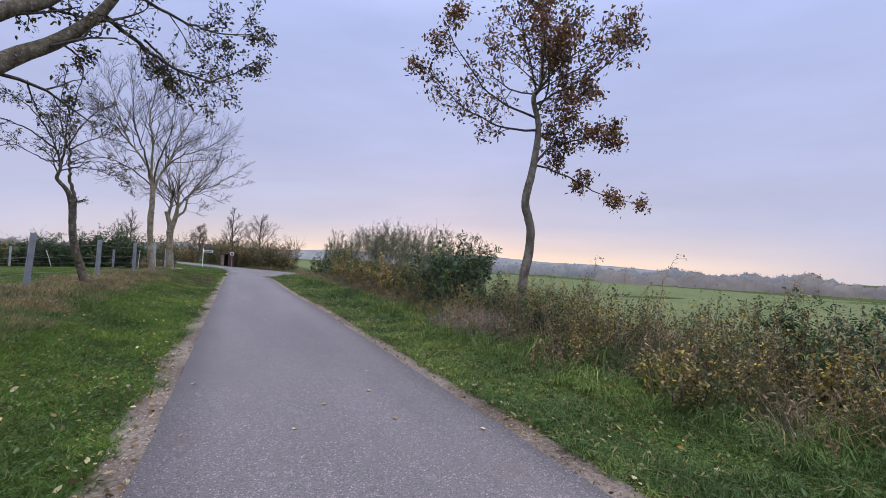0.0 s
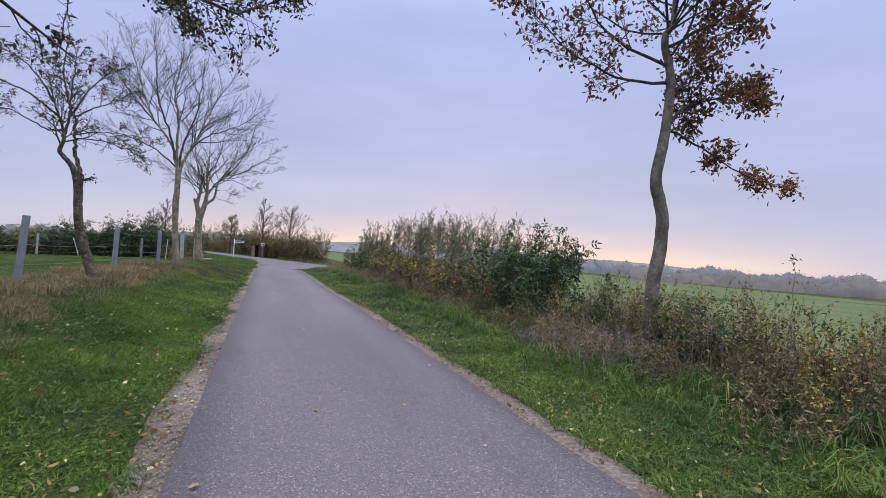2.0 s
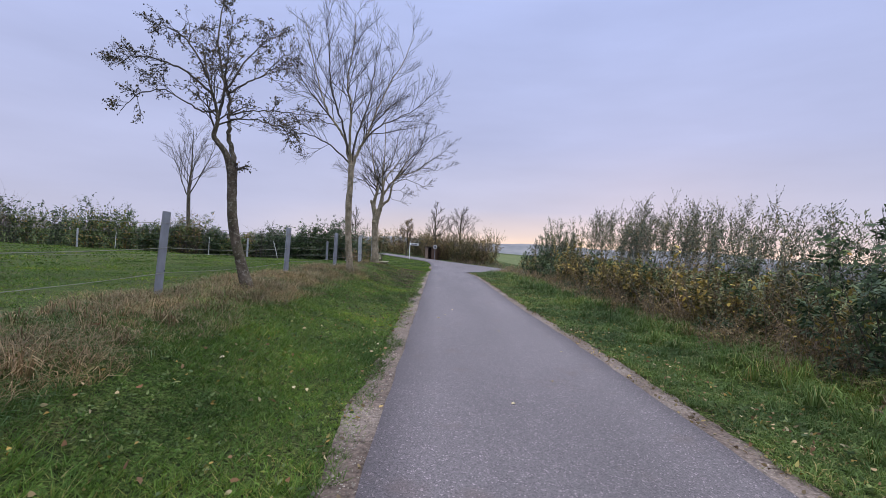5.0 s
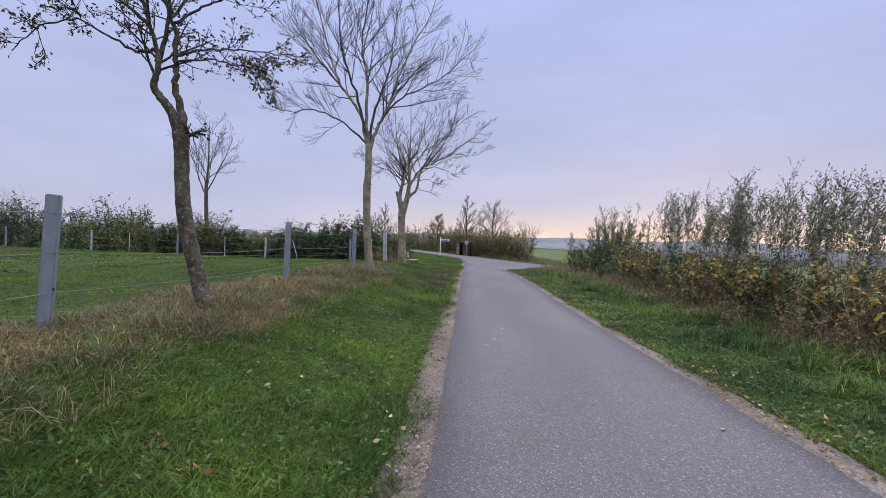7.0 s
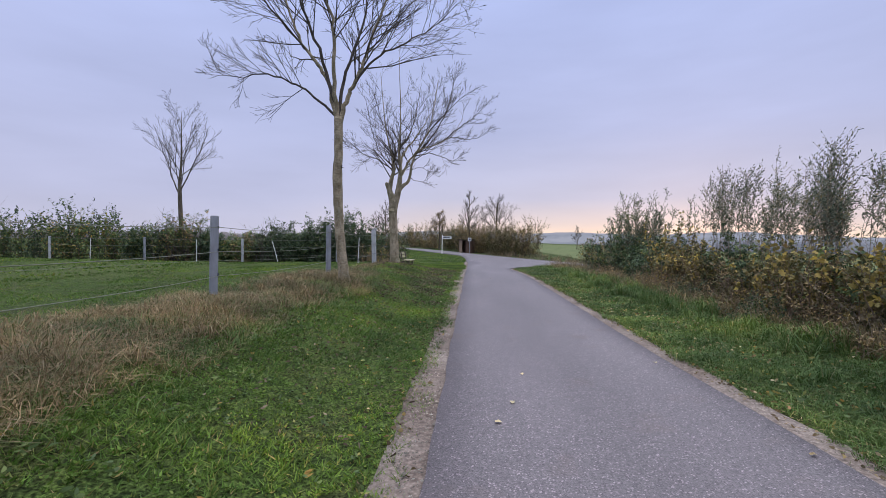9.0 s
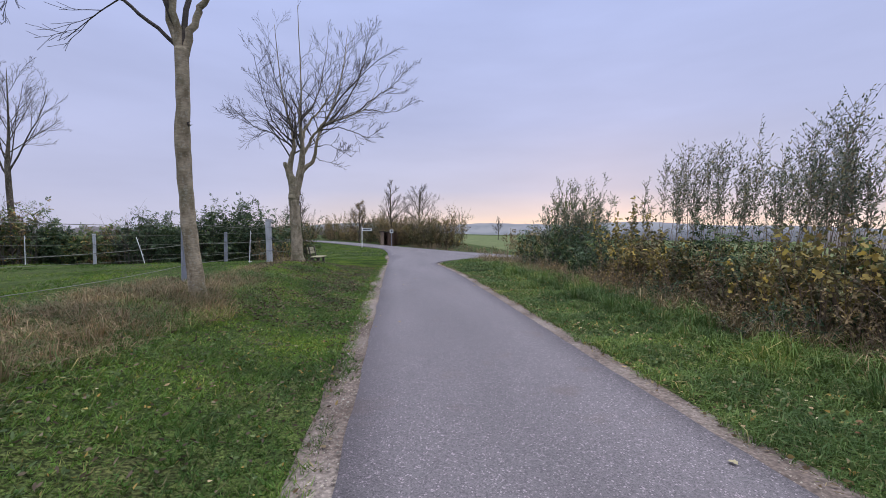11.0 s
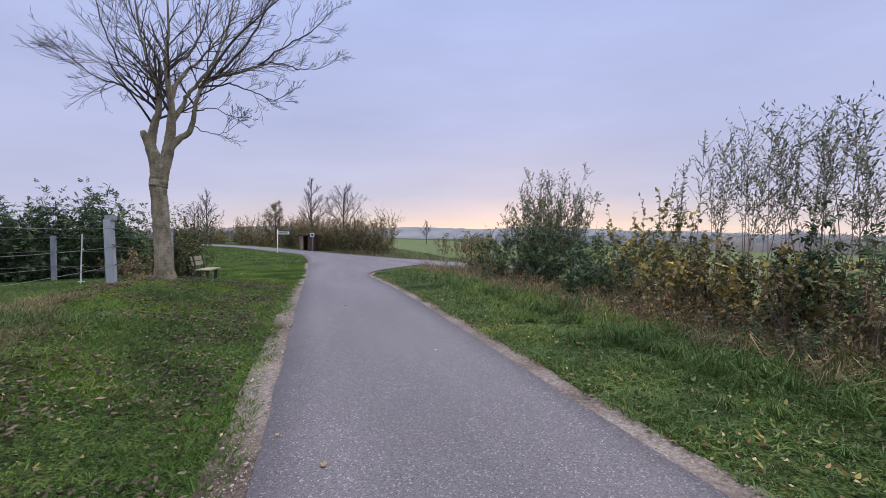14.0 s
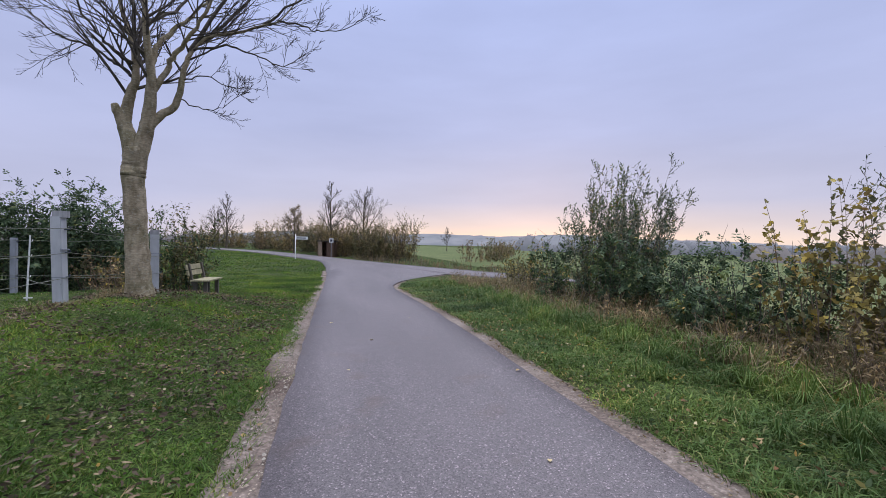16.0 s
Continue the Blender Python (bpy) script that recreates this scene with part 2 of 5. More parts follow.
M_LEAF_YELLOW = leaf_material("yellow_leaves", [(0.0, (0.14, 0.125, 0.048)), (0.5, (0.265, 0.215, 0.07)), (0.88, (0.42, 0.31, 0.085)), (1.0, (0.62, 0.46, 0.09))])
M_LEAF_GREEN = leaf_material("bramble_leaves", [(0.0, (0.0689, 0.1036, 0.0394)), (0.5, (0.1219, 0.1751, 0.059)), (0.85, (0.1966, 0.2413, 0.0805)), (1.0, (0.4523, 0.2681, 0.0715))])
M_LEAF_BROWN = leaf_material("withered_leaves", [(0.0, (0.105, 0.075, 0.042)), (0.5, (0.215, 0.155, 0.083)), (0.85, (0.32, 0.24, 0.125)), (1.0, (0.45, 0.32, 0.12))])
M_DEAD = leaf_material("dead_stalks", [(0.0, (0.1787, 0.1377, 0.113)), (0.5, (0.3276, 0.2584, 0.2119)), (1.0, (0.4914, 0.4071, 0.332))])
M_FALLEN = leaf_material("fallen_leaves", [(0.0, (0.14, 0.07, 0.035)), (0.4, (0.30, 0.19, 0.10)), (0.75, (0.46, 0.36, 0.20)), (1.0, (0.55, 0.48, 0.30))], 0.8, 0.1)
M_LITTER = leaf_material("old_leaf_litter", [(0.0, (0.06, 0.043, 0.032)), (0.5, (0.12, 0.086, 0.06)), (0.85, (0.165, 0.12, 0.08)), (1.0, (0.30, 0.235, 0.15))], 0.8, 0.1)
M_POST_GREY = plain_material("weathered_grey_post", (0.30, 0.31, 0.34), 0.8, 0, 0.22)
M_POST_PALE = plain_material("pale_grey_post", (0.47, 0.475, 0.49), 0.7, 0, 0.12)
M_POST_CAP = plain_material("old_wood_cap", (0.36, 0.355, 0.36), 0.85, 0, 0.3)
M_WHITE = plain_material("white_plastic", (0.75, 0.75, 0.72), 0.5, 0, 0.08)
M_ROPE = plain_material("fence_rope", (0.21, 0.215, 0.17), 0.7, 0, 0.2)
M_BENCH = plain_material("weathered_bench_board", (0.33, 0.295, 0.185), 0.85, 0, 0.3)
M_BENCH_DARK = plain_material("dark_bench_leg", (0.12, 0.105, 0.085), 0.85, 0, 0.3)
M_SHELTER = plain_material("brown_shelter_board", (0.125, 0.078, 0.055), 0.8, 0, 0.3)
M_SHELTER_LIGHT = plain_material("light_shelter_board", (0.27, 0.20, 0.14), 0.8, 0, 0.25)
M_ROOF = plain_material("dark_roofing", (0.06, 0.055, 0.055), 0.9, 0, 0.2)
M_SIGN_DARK = plain_material("dark_lettering", (0.05, 0.06, 0.08), 0.6, 0, 0.05)
M_STONE = leaf_material("roadside_pebbles", [(0.0, (0.128, 0.112, 0.096)), (0.5, (0.256, 0.216, 0.176)), (1.0, (0.4, 0.36, 0.304))], 0.9, 0.0)
# aerial haze is mixed into these greyed, partly glowing colours
M_HILL = haze_tint_material("far_hills", (0.185, 0.195, 0.225), (0.245, 0.25, 0.275), 0.75)
M_WOODS = haze_tint_material("far_woods", (0.150, 0.143, 0.158), (0.20, 0.186, 0.19), 0.78)
M_WOODS_HAZED = haze_tint_material("haze_tinted_woods", (0.150, 0.162, 0.195), (0.205, 0.21, 0.238), 0.8)


# ---- shape of the ground ----
def smooth(a, b, v):
    u = min(1.0, max(0.0, (v - a) / (b - a)))
    return u * u * (3 - 2 * u)


def dip(y):
    """The lane sinks a little towards the junction."""
    return -0.6 * smooth(27, 50, y)


def left_edge(y):
    return -0.53 + 0.0075 * min(y, 40)


CROSS = [Vector(c) for c in ((-60, 165), (-30, 127), (-11.2, 97), (-2.6, 76), (2.8, 62.5), (7.2, 53.0), (13.5, 42.5), (20, 33.5))]


def from_cross_road(x, y):
    best = 1e9
    q = Vector((x, y))
    for a, b in zip(CROSS, CROSS[1:]):
        d = b - a
        u = min(1.0, max(0.0, (q - a).dot(d) / d.length_squared))
        best = min(best, (a + d * u - q).length)
    return best


def land(x, y):
    z = dip(y)
    if x < -0.5:
        bank = 0.45 * (1 - smooth(31, 36.5, y))
        z += bank * (1 - smooth(-3.6, -0.9, x))
        z -= 0.12 * (1 - smooth(-9, -4.8, x)) * (1 - smooth(33, 40, y))
        z += 0.06 * noise.noise((x * 0.5, y * 0.5, 3.0)) * (1 - smooth(-2.5, -1, x)) * smooth(-60, -20, x) * (1 - smooth(40, 60, y))
    elif x > 2.6:
        z += 0.07 * smooth(3, 5, x) - 0.75 * smooth(7.5, 16, x) * (1 - 0.5 * smooth(45, 70, y))
        z += 0.07 * noise.noise((x * 0.7, y * 0.7, 7.0)) * smooth(2.9, 4.2, x) * (1 - smooth(9, 20, x))
        z -= 4.6 * smooth(22, 210, x)
    if y > 37 or x > 9.5:
        near = (1 - smooth(3.0, 9.0, from_cross_road(x, y))) * (1 - smooth(13, 17, x))
        z += (dip(y) - 0.02 - z) * near
    z -= 0.04
    return z


# ---- mesh helpers ----
class Pieces:
    """Collects points and faces for one mesh."""

    def __init__(self):
        self.v, self.f = [], []

    def tube(self, pts, radii, sides=5):
        up = Vector((0.31, 0.17, 0.93))
        start = len(self.v)
        k = len(pts)
        for i, (p, r) in enumerate(zip(pts, radii)):
            d = pts[min(i + 1, k - 1)] - pts[max(i - 1, 0)]
            if d.length < 1e-6:
                d = Vector((0, 0, 1))
            d.normalize()
            a = d.cross(up if abs(d.dot(up)) < 0.95 else Vector((1, 0, 0))) if i == 0 else a - d * a.dot(d)
            a.normalize()
            b = d.cross(a)
            for s in range(sides):
                w = 2 * math.pi * s / sides
                self.v.append(p + (a * math.cos(w) + b * math.sin(w)) * r)
        for i in range(k - 1):
            for s in range(sides):
                q = start + i * sides
                t = (s + 1) % sides
                self.f.append((q + s, q + t, q + sides + t, q + sides + s))
        tip = start + (k - 1) * sides
        self.f.append(tuple(tip + s for s in range(sides)))

    def box(self, c, size, turn=0.0, lean=0.0):
        m = Matrix.Translation(c) @ Euler((0, lean, turn)).to_matrix().to_4x4()
        s0 = len(self.v)
        for sx in (-0.5, 0.5):
            for sy in (-0.5, 0.5):
                for sz in (-0.5, 0.5):
                    self.v.append(m @ Vector((sx * size[0], sy * size[1], sz * size[2])))
        for q in ((0, 1, 3, 2), (4, 6, 7, 5), (0, 4, 5, 1), (2, 3, 7, 6), (0, 2, 6, 4), (1, 5, 7, 3)):
            self.f.append(tuple(s0 + i for i in q))

    def mesh(self, name, material, smooth_shade=False):
        me = bpy.data.meshes.new(name)
        me.from_pydata([tuple(p) for p in self.v], [], self.f)
        me.materials.append(material)
        if smooth_shade:
            me.polygons.foreach_set("use_smooth", [True] * len(me.polygons))
        return me


def quads_mesh(name, verts, per, material):
    """One mesh out of many loose pieces of per corners each (3 or 4)."""
    verts = np.asarray(verts, dtype=np.float32).reshape(-1, 3)
    count = len(verts) // per
    me = bpy.data.meshes.new(name)
    me.vertices.add(len(verts))
    me.vertices.foreach_set("co", verts.ravel())
    me.loops.add(count * per)
    me.loops.foreach_set("vertex_index", np.arange(count * per, dtype=np.int32))
    me.polygons.add(count)
    me.polygons.foreach_set("loop_start", np.arange(0, count * per, per, dtype=np.int32))
    me.update(calc_edges=True)
    me.materials.append(material)
    return me


def part(name, data, parent, label="", kind=""):
    ob = new(name, data)
    ob.parent = parent
    return tagged(ob, label=label, kind=kind)


def thing(name, x, y, z, label, category, group=""):
    ob = new(name)
    ob.location = (x, y, z)
    return tagged(ob, label, category, group, "thing")


def leaf_shape(c, d, n, ln, wd, broad):
    """Leaves from their stalk ends c, ways d, upper sides n: narrow, oval or lobed by their breadth."""
    s = np.cross(d, n)
    s /= np.linalg.norm(s, axis=1, keepdims=True) + 1e-9
    up = np.cross(s, d)
    if broad > 0.6:
        rim = ((0.10, 0.22), (0.34, 0.50), (0.48, 0.24), (0.72, 0.34), (1.0, 0.0))
    elif broad > 0.33:
        rim = ((0.28, 0.46), (0.66, 0.38), (1.0, 0.0))
    else:
        mid_p = c + d * ln * 0.45 + up * ln * 0.06
        return np.stack([c, mid_p + s * wd * 0.5, c + d * ln, mid_p - s * wd * 0.5], axis=1)
    one = [c + d * ln * a + s * wd * b + up * (wd * b * 0.35 - ln * 0.12 * a * a) for a, b in rim]
    two = [c + d * ln * a - s * wd * b + up * (wd * b * 0.35 - ln * 0.12 * a * a) for a, b in rim[-2::-1]]
    return np.stack([c] + one + two, axis=1)


def leaf_verts(rng, centres, length, width, droop=0.3, flat=0.0):
    """A leaf at each centre, pointing anyhow."""
    c = np.asarray(centres, dtype=np.float64).reshape(-1, 3)
    k = len(c)
    d = rng.normal(size=(k, 3))
    d[:, 2] = d[:, 2] * (1 - flat) - droop
    d /= np.linalg.norm(d, axis=1, keepdims=True)
    return leaf_shape(c, d, rng.normal(size=(k, 3)), length * rng.uniform(0.6, 1.3, (k, 1)), width * rng.uniform(0.7, 1.25, (k, 1)), width / length)


def sprig_verts(rng, at, way, length, width, style, droop, wind):
    """Leaves growing from points along twigs. at: (k, 3) points, way: the twigs' ways there."""
    k = len(at)
    fan = 0.5 if style == "plume" else 0.62
    d = way * (0.45 if style == "plume" else 0.35) + rng.normal(size=(k, 3)) * fan + np.array(wind)
    d[:, 2] -= droop
    d /= np.linalg.norm(d, axis=1, keepdims=True) + 1e-9
    n = rng.normal(size=(k, 3)) * 0.55 + np.array([0, 0, 0.8])
    ln = length * rng.uniform(0.6, 1.3, (k, 1))
    wd = width * rng.uniform(0.7, 1.25, (k, 1))
    if style != "pinnate":
        return leaf_shape(at, d, n, ln, wd, width / length)
    # five leaflets on a drooping stalk
    s = np.cross(d, n)
    s /= np.linalg.norm(s, axis=1, keepdims=True) + 1e-9
    out = [leaf_shape(at + d * ln * 1.5, d, n, ln, wd, width / length)]
    for u in (0.55, 1.15):
        for side in (-1, 1):
            e = d * 0.45 + s * side * 0.85 - np.array([0, 0, 0.22])
            e /= np.linalg.norm(e, axis=1, keepdims=True)
            out.append(leaf_shape(at + d * ln * u, e, n, ln * 0.95, wd, width / length))
    return np.concatenate(out)


def leaves_mesh(name, verts, material):
    return quads_mesh(name, verts, verts.shape[1], material)


def limb(rng, p, d, length, steps, wander, rise):
    """Points of a branch that wanders and bends up or down."""
    pts = [p.copy()]
    d = d.normalized()
    for i in range(steps):
        d = d + Vector(rng.normal(size=3)) * wander + Vector((0, 0, rise))
        d.normalize()
        p = p + d * (length / steps)
        pts.append(p.copy())
    return pts


def side_way(rng, d, spread):
    """A direction that leaves d at about spread radians."""
    a = Vector(rng.normal(size=3))
    a = (a - d * a.dot(d)).normalized()
    return (d * math.cos(spread) + a * math.sin(spread)).normalized()


def branch_out(rng, wood, fine, tips, p, d, length, r, level, plan, least=0.0035):
    """Grows one branch and its children. plan: per level (children, length ratio, spread, wander, rise)."""
    kids, ratio, spread, wander, rise = plan[level]
    steps = max(3, int(length / 0.35)) if level < 2 else 3
    pts = limb(rng, p, d, length, min(steps, 9) if level < 2 else 4, wander, rise)
    k = len(pts)
    end = max(0.35 * r, least)
    radii = [r + (end - r) * i / (k - 1) for i in range(k)]
    (wood if r > 0.045 else fine).tube(pts, radii, 6 if r > 0.03 else 4 if r > 0.012 else 3)
    tips.append(pts[-1])
    if level >= 1:
        tips.append(pts[k // 2])
    if level + 1 >= len(plan):
        return
    for c in range(kids):
        u = 0.22 + 0.76 * (c + rng.uniform(0, 0.9)) / kids
        i = min(k - 2, int(u * (k - 1)))
        at = pts[i].lerp(pts[i + 1], u * (k - 1) - i)
        way = (pts[i + 1] - pts[i]).normalized()
        branch_out(rng, wood, fine, tips, at, side_way(rng, way, spread * rng.uniform(0.6, 1.25)),
                   length * ratio * rng.uniform(0.65, 1.15) * (1.15 - 0.5 * u), max(least, radii[i] * 0.6), level + 1, plan, least)


def bough(rng, wood, fine, tips, pts, r0, r1, kids, length, plan, spread=0.75, first=0.2):
    """A main limb along a few offsets, with branches growing from it."""
    pts = [Vector(c) for c in pts]
    line = []
    for i in range(len(pts) - 1):
        a, b, c, d = (pts[max(0, min(len(pts) - 1, i + o))] for o in (-1, 0, 1, 2))
        for s in range(5):
            u = s / 5
            line.append(0.5 * ((2 * b) + (c - a) * u + (2 * a - 5 * b + 4 * c - d) * u * u + (3 * b - a - 3 * c + d) * u ** 3) + Vector(rng.normal(size=3)) * (0.004 if r0 > 0.07 else 0.014))
    line.append(pts[-1])
    k = len(line)
    radii = [r0 + (r1 - r0) * (i / (k - 1)) ** 0.8 for i in range(k)]
    (wood if r0 > 0.055 else fine).tube(line, radii, 8 if r0 > 0.06 else 6)
    tips.append(line[-1])
    for c in range(kids):
        u = first + (0.99 - first) * (c + rng.uniform(0, 0.9)) / kids
        i = min(k - 2, int(u * (k - 1)))
        at = line[i].lerp(line[i + 1], u * (k - 1) - i)
        way = (line[i + 1] - line[i]).normalized()
        branch_out(rng, wood, fine, tips, at, side_way(rng, way, spread * rng.uniform(0.6, 1.2)), length * rng.uniform(0.6, 1.2) * (1.15 - 0.55 * u),
                   max(0.006, min(0.03, radii[i] * 0.5)), 0, plan)


def tree(name, base, trunk, radii, limbs, plan, bark, seed, label, leaf=None, twig=None, group="", sides=10, boughs=(), least=0.0035, bald=None, first=0.2):
    """trunk: offsets from the base; limbs: (height share, heading, climb in degrees, length, radius); leaf: (material, per tip, length, width, spread);
    boughs: (offsets, first radius, last radius, branches, their length)."""
    rng = np.random.default_rng(seed)
    bx, by, bz = base
    top = thing(name, bx, by, bz, label, "tree", group)
    wood, fine, tips = Pieces(), Pieces(), []
    pts = [Vector(q) for q in trunk]
    fine_pts, fine_r = [], []
    for i in range(len(pts) - 1):
        a, b, c, d = (pts[max(0, min(len(pts) - 1, i + o))] for o in (-1, 0, 1, 2))
        for s in range(6):
            u = s / 6
            q = 0.5 * ((2 * b) + (c - a) * u + (2 * a - 5 * b + 4 * c - d) * u * u + (3 * b - a - 3 * c + d) * u ** 3)
            fine_pts.append(q + Vector(rng.normal(size=3)) * radii[i] * 0.035)
            fine_r.append((radii[i] + (radii[i + 1] - radii[i]) * u) * (1 + 0.07 * noise.noise((q.z * 2.2, seed, 0)) + rng.uniform(-0.015, 0.015)))
    fine_pts.append(pts[-1])
    fine_r.append(radii[-1])
    fine_r[0] *= 1.35
    fine_r[1] *= 1.12
    fine_pts[0].z -= 0.12
    wood.tube(fine_pts, fine_r, sides)
    for share, heading, climb, length, r in limbs:
        f = share * (len(fine_pts) - 1)
        i = min(len(fine_pts) - 2, int(f))
        p = fine_pts[i].lerp(fine_pts[i + 1], f - i)
        h, c = radians(heading), radians(climb)
        d = Vector((math.sin(h) * math.cos(c), math.cos(h) * math.cos(c), math.sin(c)))
        branch_out(rng, wood, fine, tips, p, d, length, r, 0, plan, least)
    for path, r0, r1, kids, length in boughs:
        bough(rng, wood, fine, tips, path, r0, r1, kids, length, plan, first=first)
    part("trunk", wood.mesh("trunk", bark, True), top)
    if fine.v:
        part("twigwork", fine.mesh("twigwork", twig or M_TWIG), top)
    if leaf:
        lm, per, ll, lw, spread = leaf
        if bald:
            tips = [q for q in tips if rng.uniform() > bald(q)]
        t = np.array([tuple(q) for q in tips])
        c = np.repeat(t, per, axis=0) + rng.normal(size=(len(t) * per, 3)) * spread
        part("crown", leaves_mesh("crown", leaf_verts(rng, c, ll, lw, 0.5), lm), top)
    return top


def shrub(name, x, y, rx, ry, h, stems, leaf, seed, label, leaf2=None, stem_mat=None, per=6, lean=(0.0, 0.0),
          bare=0.0, twiggy=5, group="", category="bush", wander=0.14, stem_r=0.010, twig=(0.10, 0.26), splay=0.30, least=0.55, droop=0.25,
          style="sprig", wind=(0.0, 0.0, 0.0), gaps=0.0, share=0.35):
    """Many stems from the ground, each with side twigs and leaves above the bare part. leaf: (material, length, width); gaps: how much of the foliage is missing in patches."""
    rng = np.random.default_rng(seed)
    z0 = land(x, y)
    top = thing(name, x, y, z0, label, category, group)
    wood, tips, tips2 = Pieces(), [], []
    for s in range(stems):
        a, q = rng.uniform(0, 2 * math.pi), math.sqrt(rng.uniform(0, 1))
        p = Vector((math.cos(a) * rx * q * 0.75, math.sin(a) * ry * q * 0.75, 0))
        p.z = land(x + p.x, y + p.y) - z0 - 0.04
        d = Vector((math.cos(a) * splay * q * rx / h + lean[0], math.sin(a) * splay * q * ry / h + lean[1], 1.0))
        ln = h * rng.uniform(least, 1.08) * (1.05 - 0.35 * q * q * (1 - bare))
        pts = limb(rng, p, d, ln, 6, wander * 0.6, 0.03)
        r = stem_r * rng.uniform(0.6, 1.2)
        wood.tube(pts, [r, r * 0.9, r * 0.8, r * 0.65, r * 0.5, r * 0.38, r * 0.22], 3)
        second = leaf2 and rng.uniform() < share
        for c in range(twiggy):
            u = bare + (1 - bare) * rng.uniform(0.02, 1.0)
            i = min(5, int(u * 6))
            at = pts[i].lerp(pts[i + 1], u * 6 - i)
            way = side_way(rng, (pts[i + 1] - pts[i]).normalized(), rng.uniform(0.4, 1.1))
            tl = ln * rng.uniform(*twig)
            tw = limb(rng, at, way, tl, 3, wander, 0.10)
            wood.tube([tw[0], tw[3]] if wander < 0.2 else [tw[0], tw[1], tw[3]], [r * 0.4, r * 0.15] if wander < 0.2 else [r * 0.4, r * 0.32, r * 0.15], 3)
            g = tw[3]
            if gaps and noise.noise(((x + g.x) * 2.6, (y + g.y) * 2.6, g.z * 2.6 + seed)) < gaps - 0.5:
                continue
            row = tips2 if (second if rng.uniform() < 0.8 else leaf2 and rng.uniform() < share) else tips
            for b in range(per):
                v = (b + rng.uniform(0.2, 1.0)) / per * 3
                j = min(2, int(v))
                row.append((*tw[j].lerp(tw[j + 1], v - j), *(tw[j + 1] - tw[j]).normalized()))
        for b in range(per):
            v = 4 + 2 * (b + 1) / per
            j = min(5, int(v))
            (tips2 if second else tips).append((*pts[j].lerp(pts[j + 1], v - j), *(pts[j + 1] - pts[j]).normalized()))
    part("brushwood", wood.mesh("brushwood", stem_mat or M_TWIG), top, kind="stuff")
    for nm, lf, t in (("foliage", leaf, tips), ("autumn_foliage", leaf2, tips2)):
        if lf and t:
            t = np.array(t)
            t[:, 2] = np.maximum(t[:, 2], 0.03)
            part(nm, leaves_mesh(nm, sprig_verts(rng, t[:, :3], t[:, 3:], lf[1], lf[2], style, droop, wind), lf[0]), top, kind="stuff")
    return top


# ---- ground, road ----
def axis_steps(stops):
    out = []
    for a, b, step in stops:
        k = max(1, round((b - a) / step))
        out += [a + (b - a) * i / k for i in range(k)]
    return out + [stops[-1][1]]


def build_ground():
    xs = axis_steps([(-1500, -200, 260), (-200, -40, 20), (-40, -6, 1.5), (-6, -0.5, 0.22), (-0.5, 2.6, 0.8), (2.6, 8, 0.3), (8, 40, 2), (40, 200, 20), (200, 1500, 260)])
    ys = axis_steps([(-1500, -200, 260), (-200, -20, 20), (-20, 0, 1), (0, 45, 0.35), (45, 110, 2.5), (110, 300, 20), (300, 2000, 340)])
    p = Pieces()
    p.v = [Vector((x, y, land(x, y))) for y in ys for x in xs]
    w = len(xs)
    p.f = [(j * w + i, j * w + i + 1, (j + 1) * w + i + 1, (j + 1) * w + i) for j in range(len(ys) - 1) for i in range(w - 1)]
    tagged(new("ground", p.mesh("ground", M_GROUND, True)), "green meadow ground with worn earth showing through", "ground", kind="structure")


def strip(name, left, right, lift, material, label, category, across=4):
    """A ribbon between two lines of points in the plan, laid on the ground."""
    p = Pieces()
    for (ax, ay), (bx, by) in zip(left, right):
        for s in range(across + 1):
            u = s / across
            x, y = ax + (bx - ax) * u, ay + (by - ay) * u
            p.v.append(Vector((x, y, dip(y) + lift - 1.0 * smooth(12.5, 19, x) + 0.012 * math.sin(math.pi * u) * (1 if across > 3 else 0))))
    w = across + 1
    for j in range(len(left) - 1):
        for i in range(across):
            p.f.append((j * w + i, j * w + i + 1, (j + 1) * w + i + 1, (j + 1) * w + i))
    # skirts down both sides
    for side in (0, across):
        s0 = len(p.v)
        for j in range(len(left)):
            q = p.v[j * w + side]
            p.v.append(q - Vector((0, 0, 0.06)))
        for j in range(len(left) - 1):
            a, b = j * w + side, (j + 1) * w + side
            p.f.append((a, b, s0 + j + 1, s0 + j))
    return tagged(new(name, p.mesh(name, material, True)), label, category, kind="structure")


def curve_points(stops, step=1.5):
    """Smooth line through the stops of the plan."""
    out = []
    for i in range(len(stops) - 1):
        p0, p1, p2, p3 = (Vector(stops[max(0, min(len(stops) - 1, i + o))]) for o in (-1, 0, 1, 2))
        k = max(2, int((p2 - p1).length / step))
        for s in range(k):
            u = s / k
            out.append(0.5 * ((2 * p1) + (p2 - p0) * u + (2 * p0 - 5 * p1 + 4 * p2 - p3) * u * u + (3 * p1 - p0 - 3 * p2 + p3) * u ** 3))
    return out + [Vector(stops[-1])]


def right_edge(y):
    """The lane's right side, which opens into the crossing road."""
    side = 2.36 - 0.13 * smooth(13, 19, y)
    if y < 36:
        return side
    if y < 49:
        return side + 5.4 * ((y - 36) / 13) ** 2.1
    return 7.67 - 4.4 * smooth(50, 63, y)


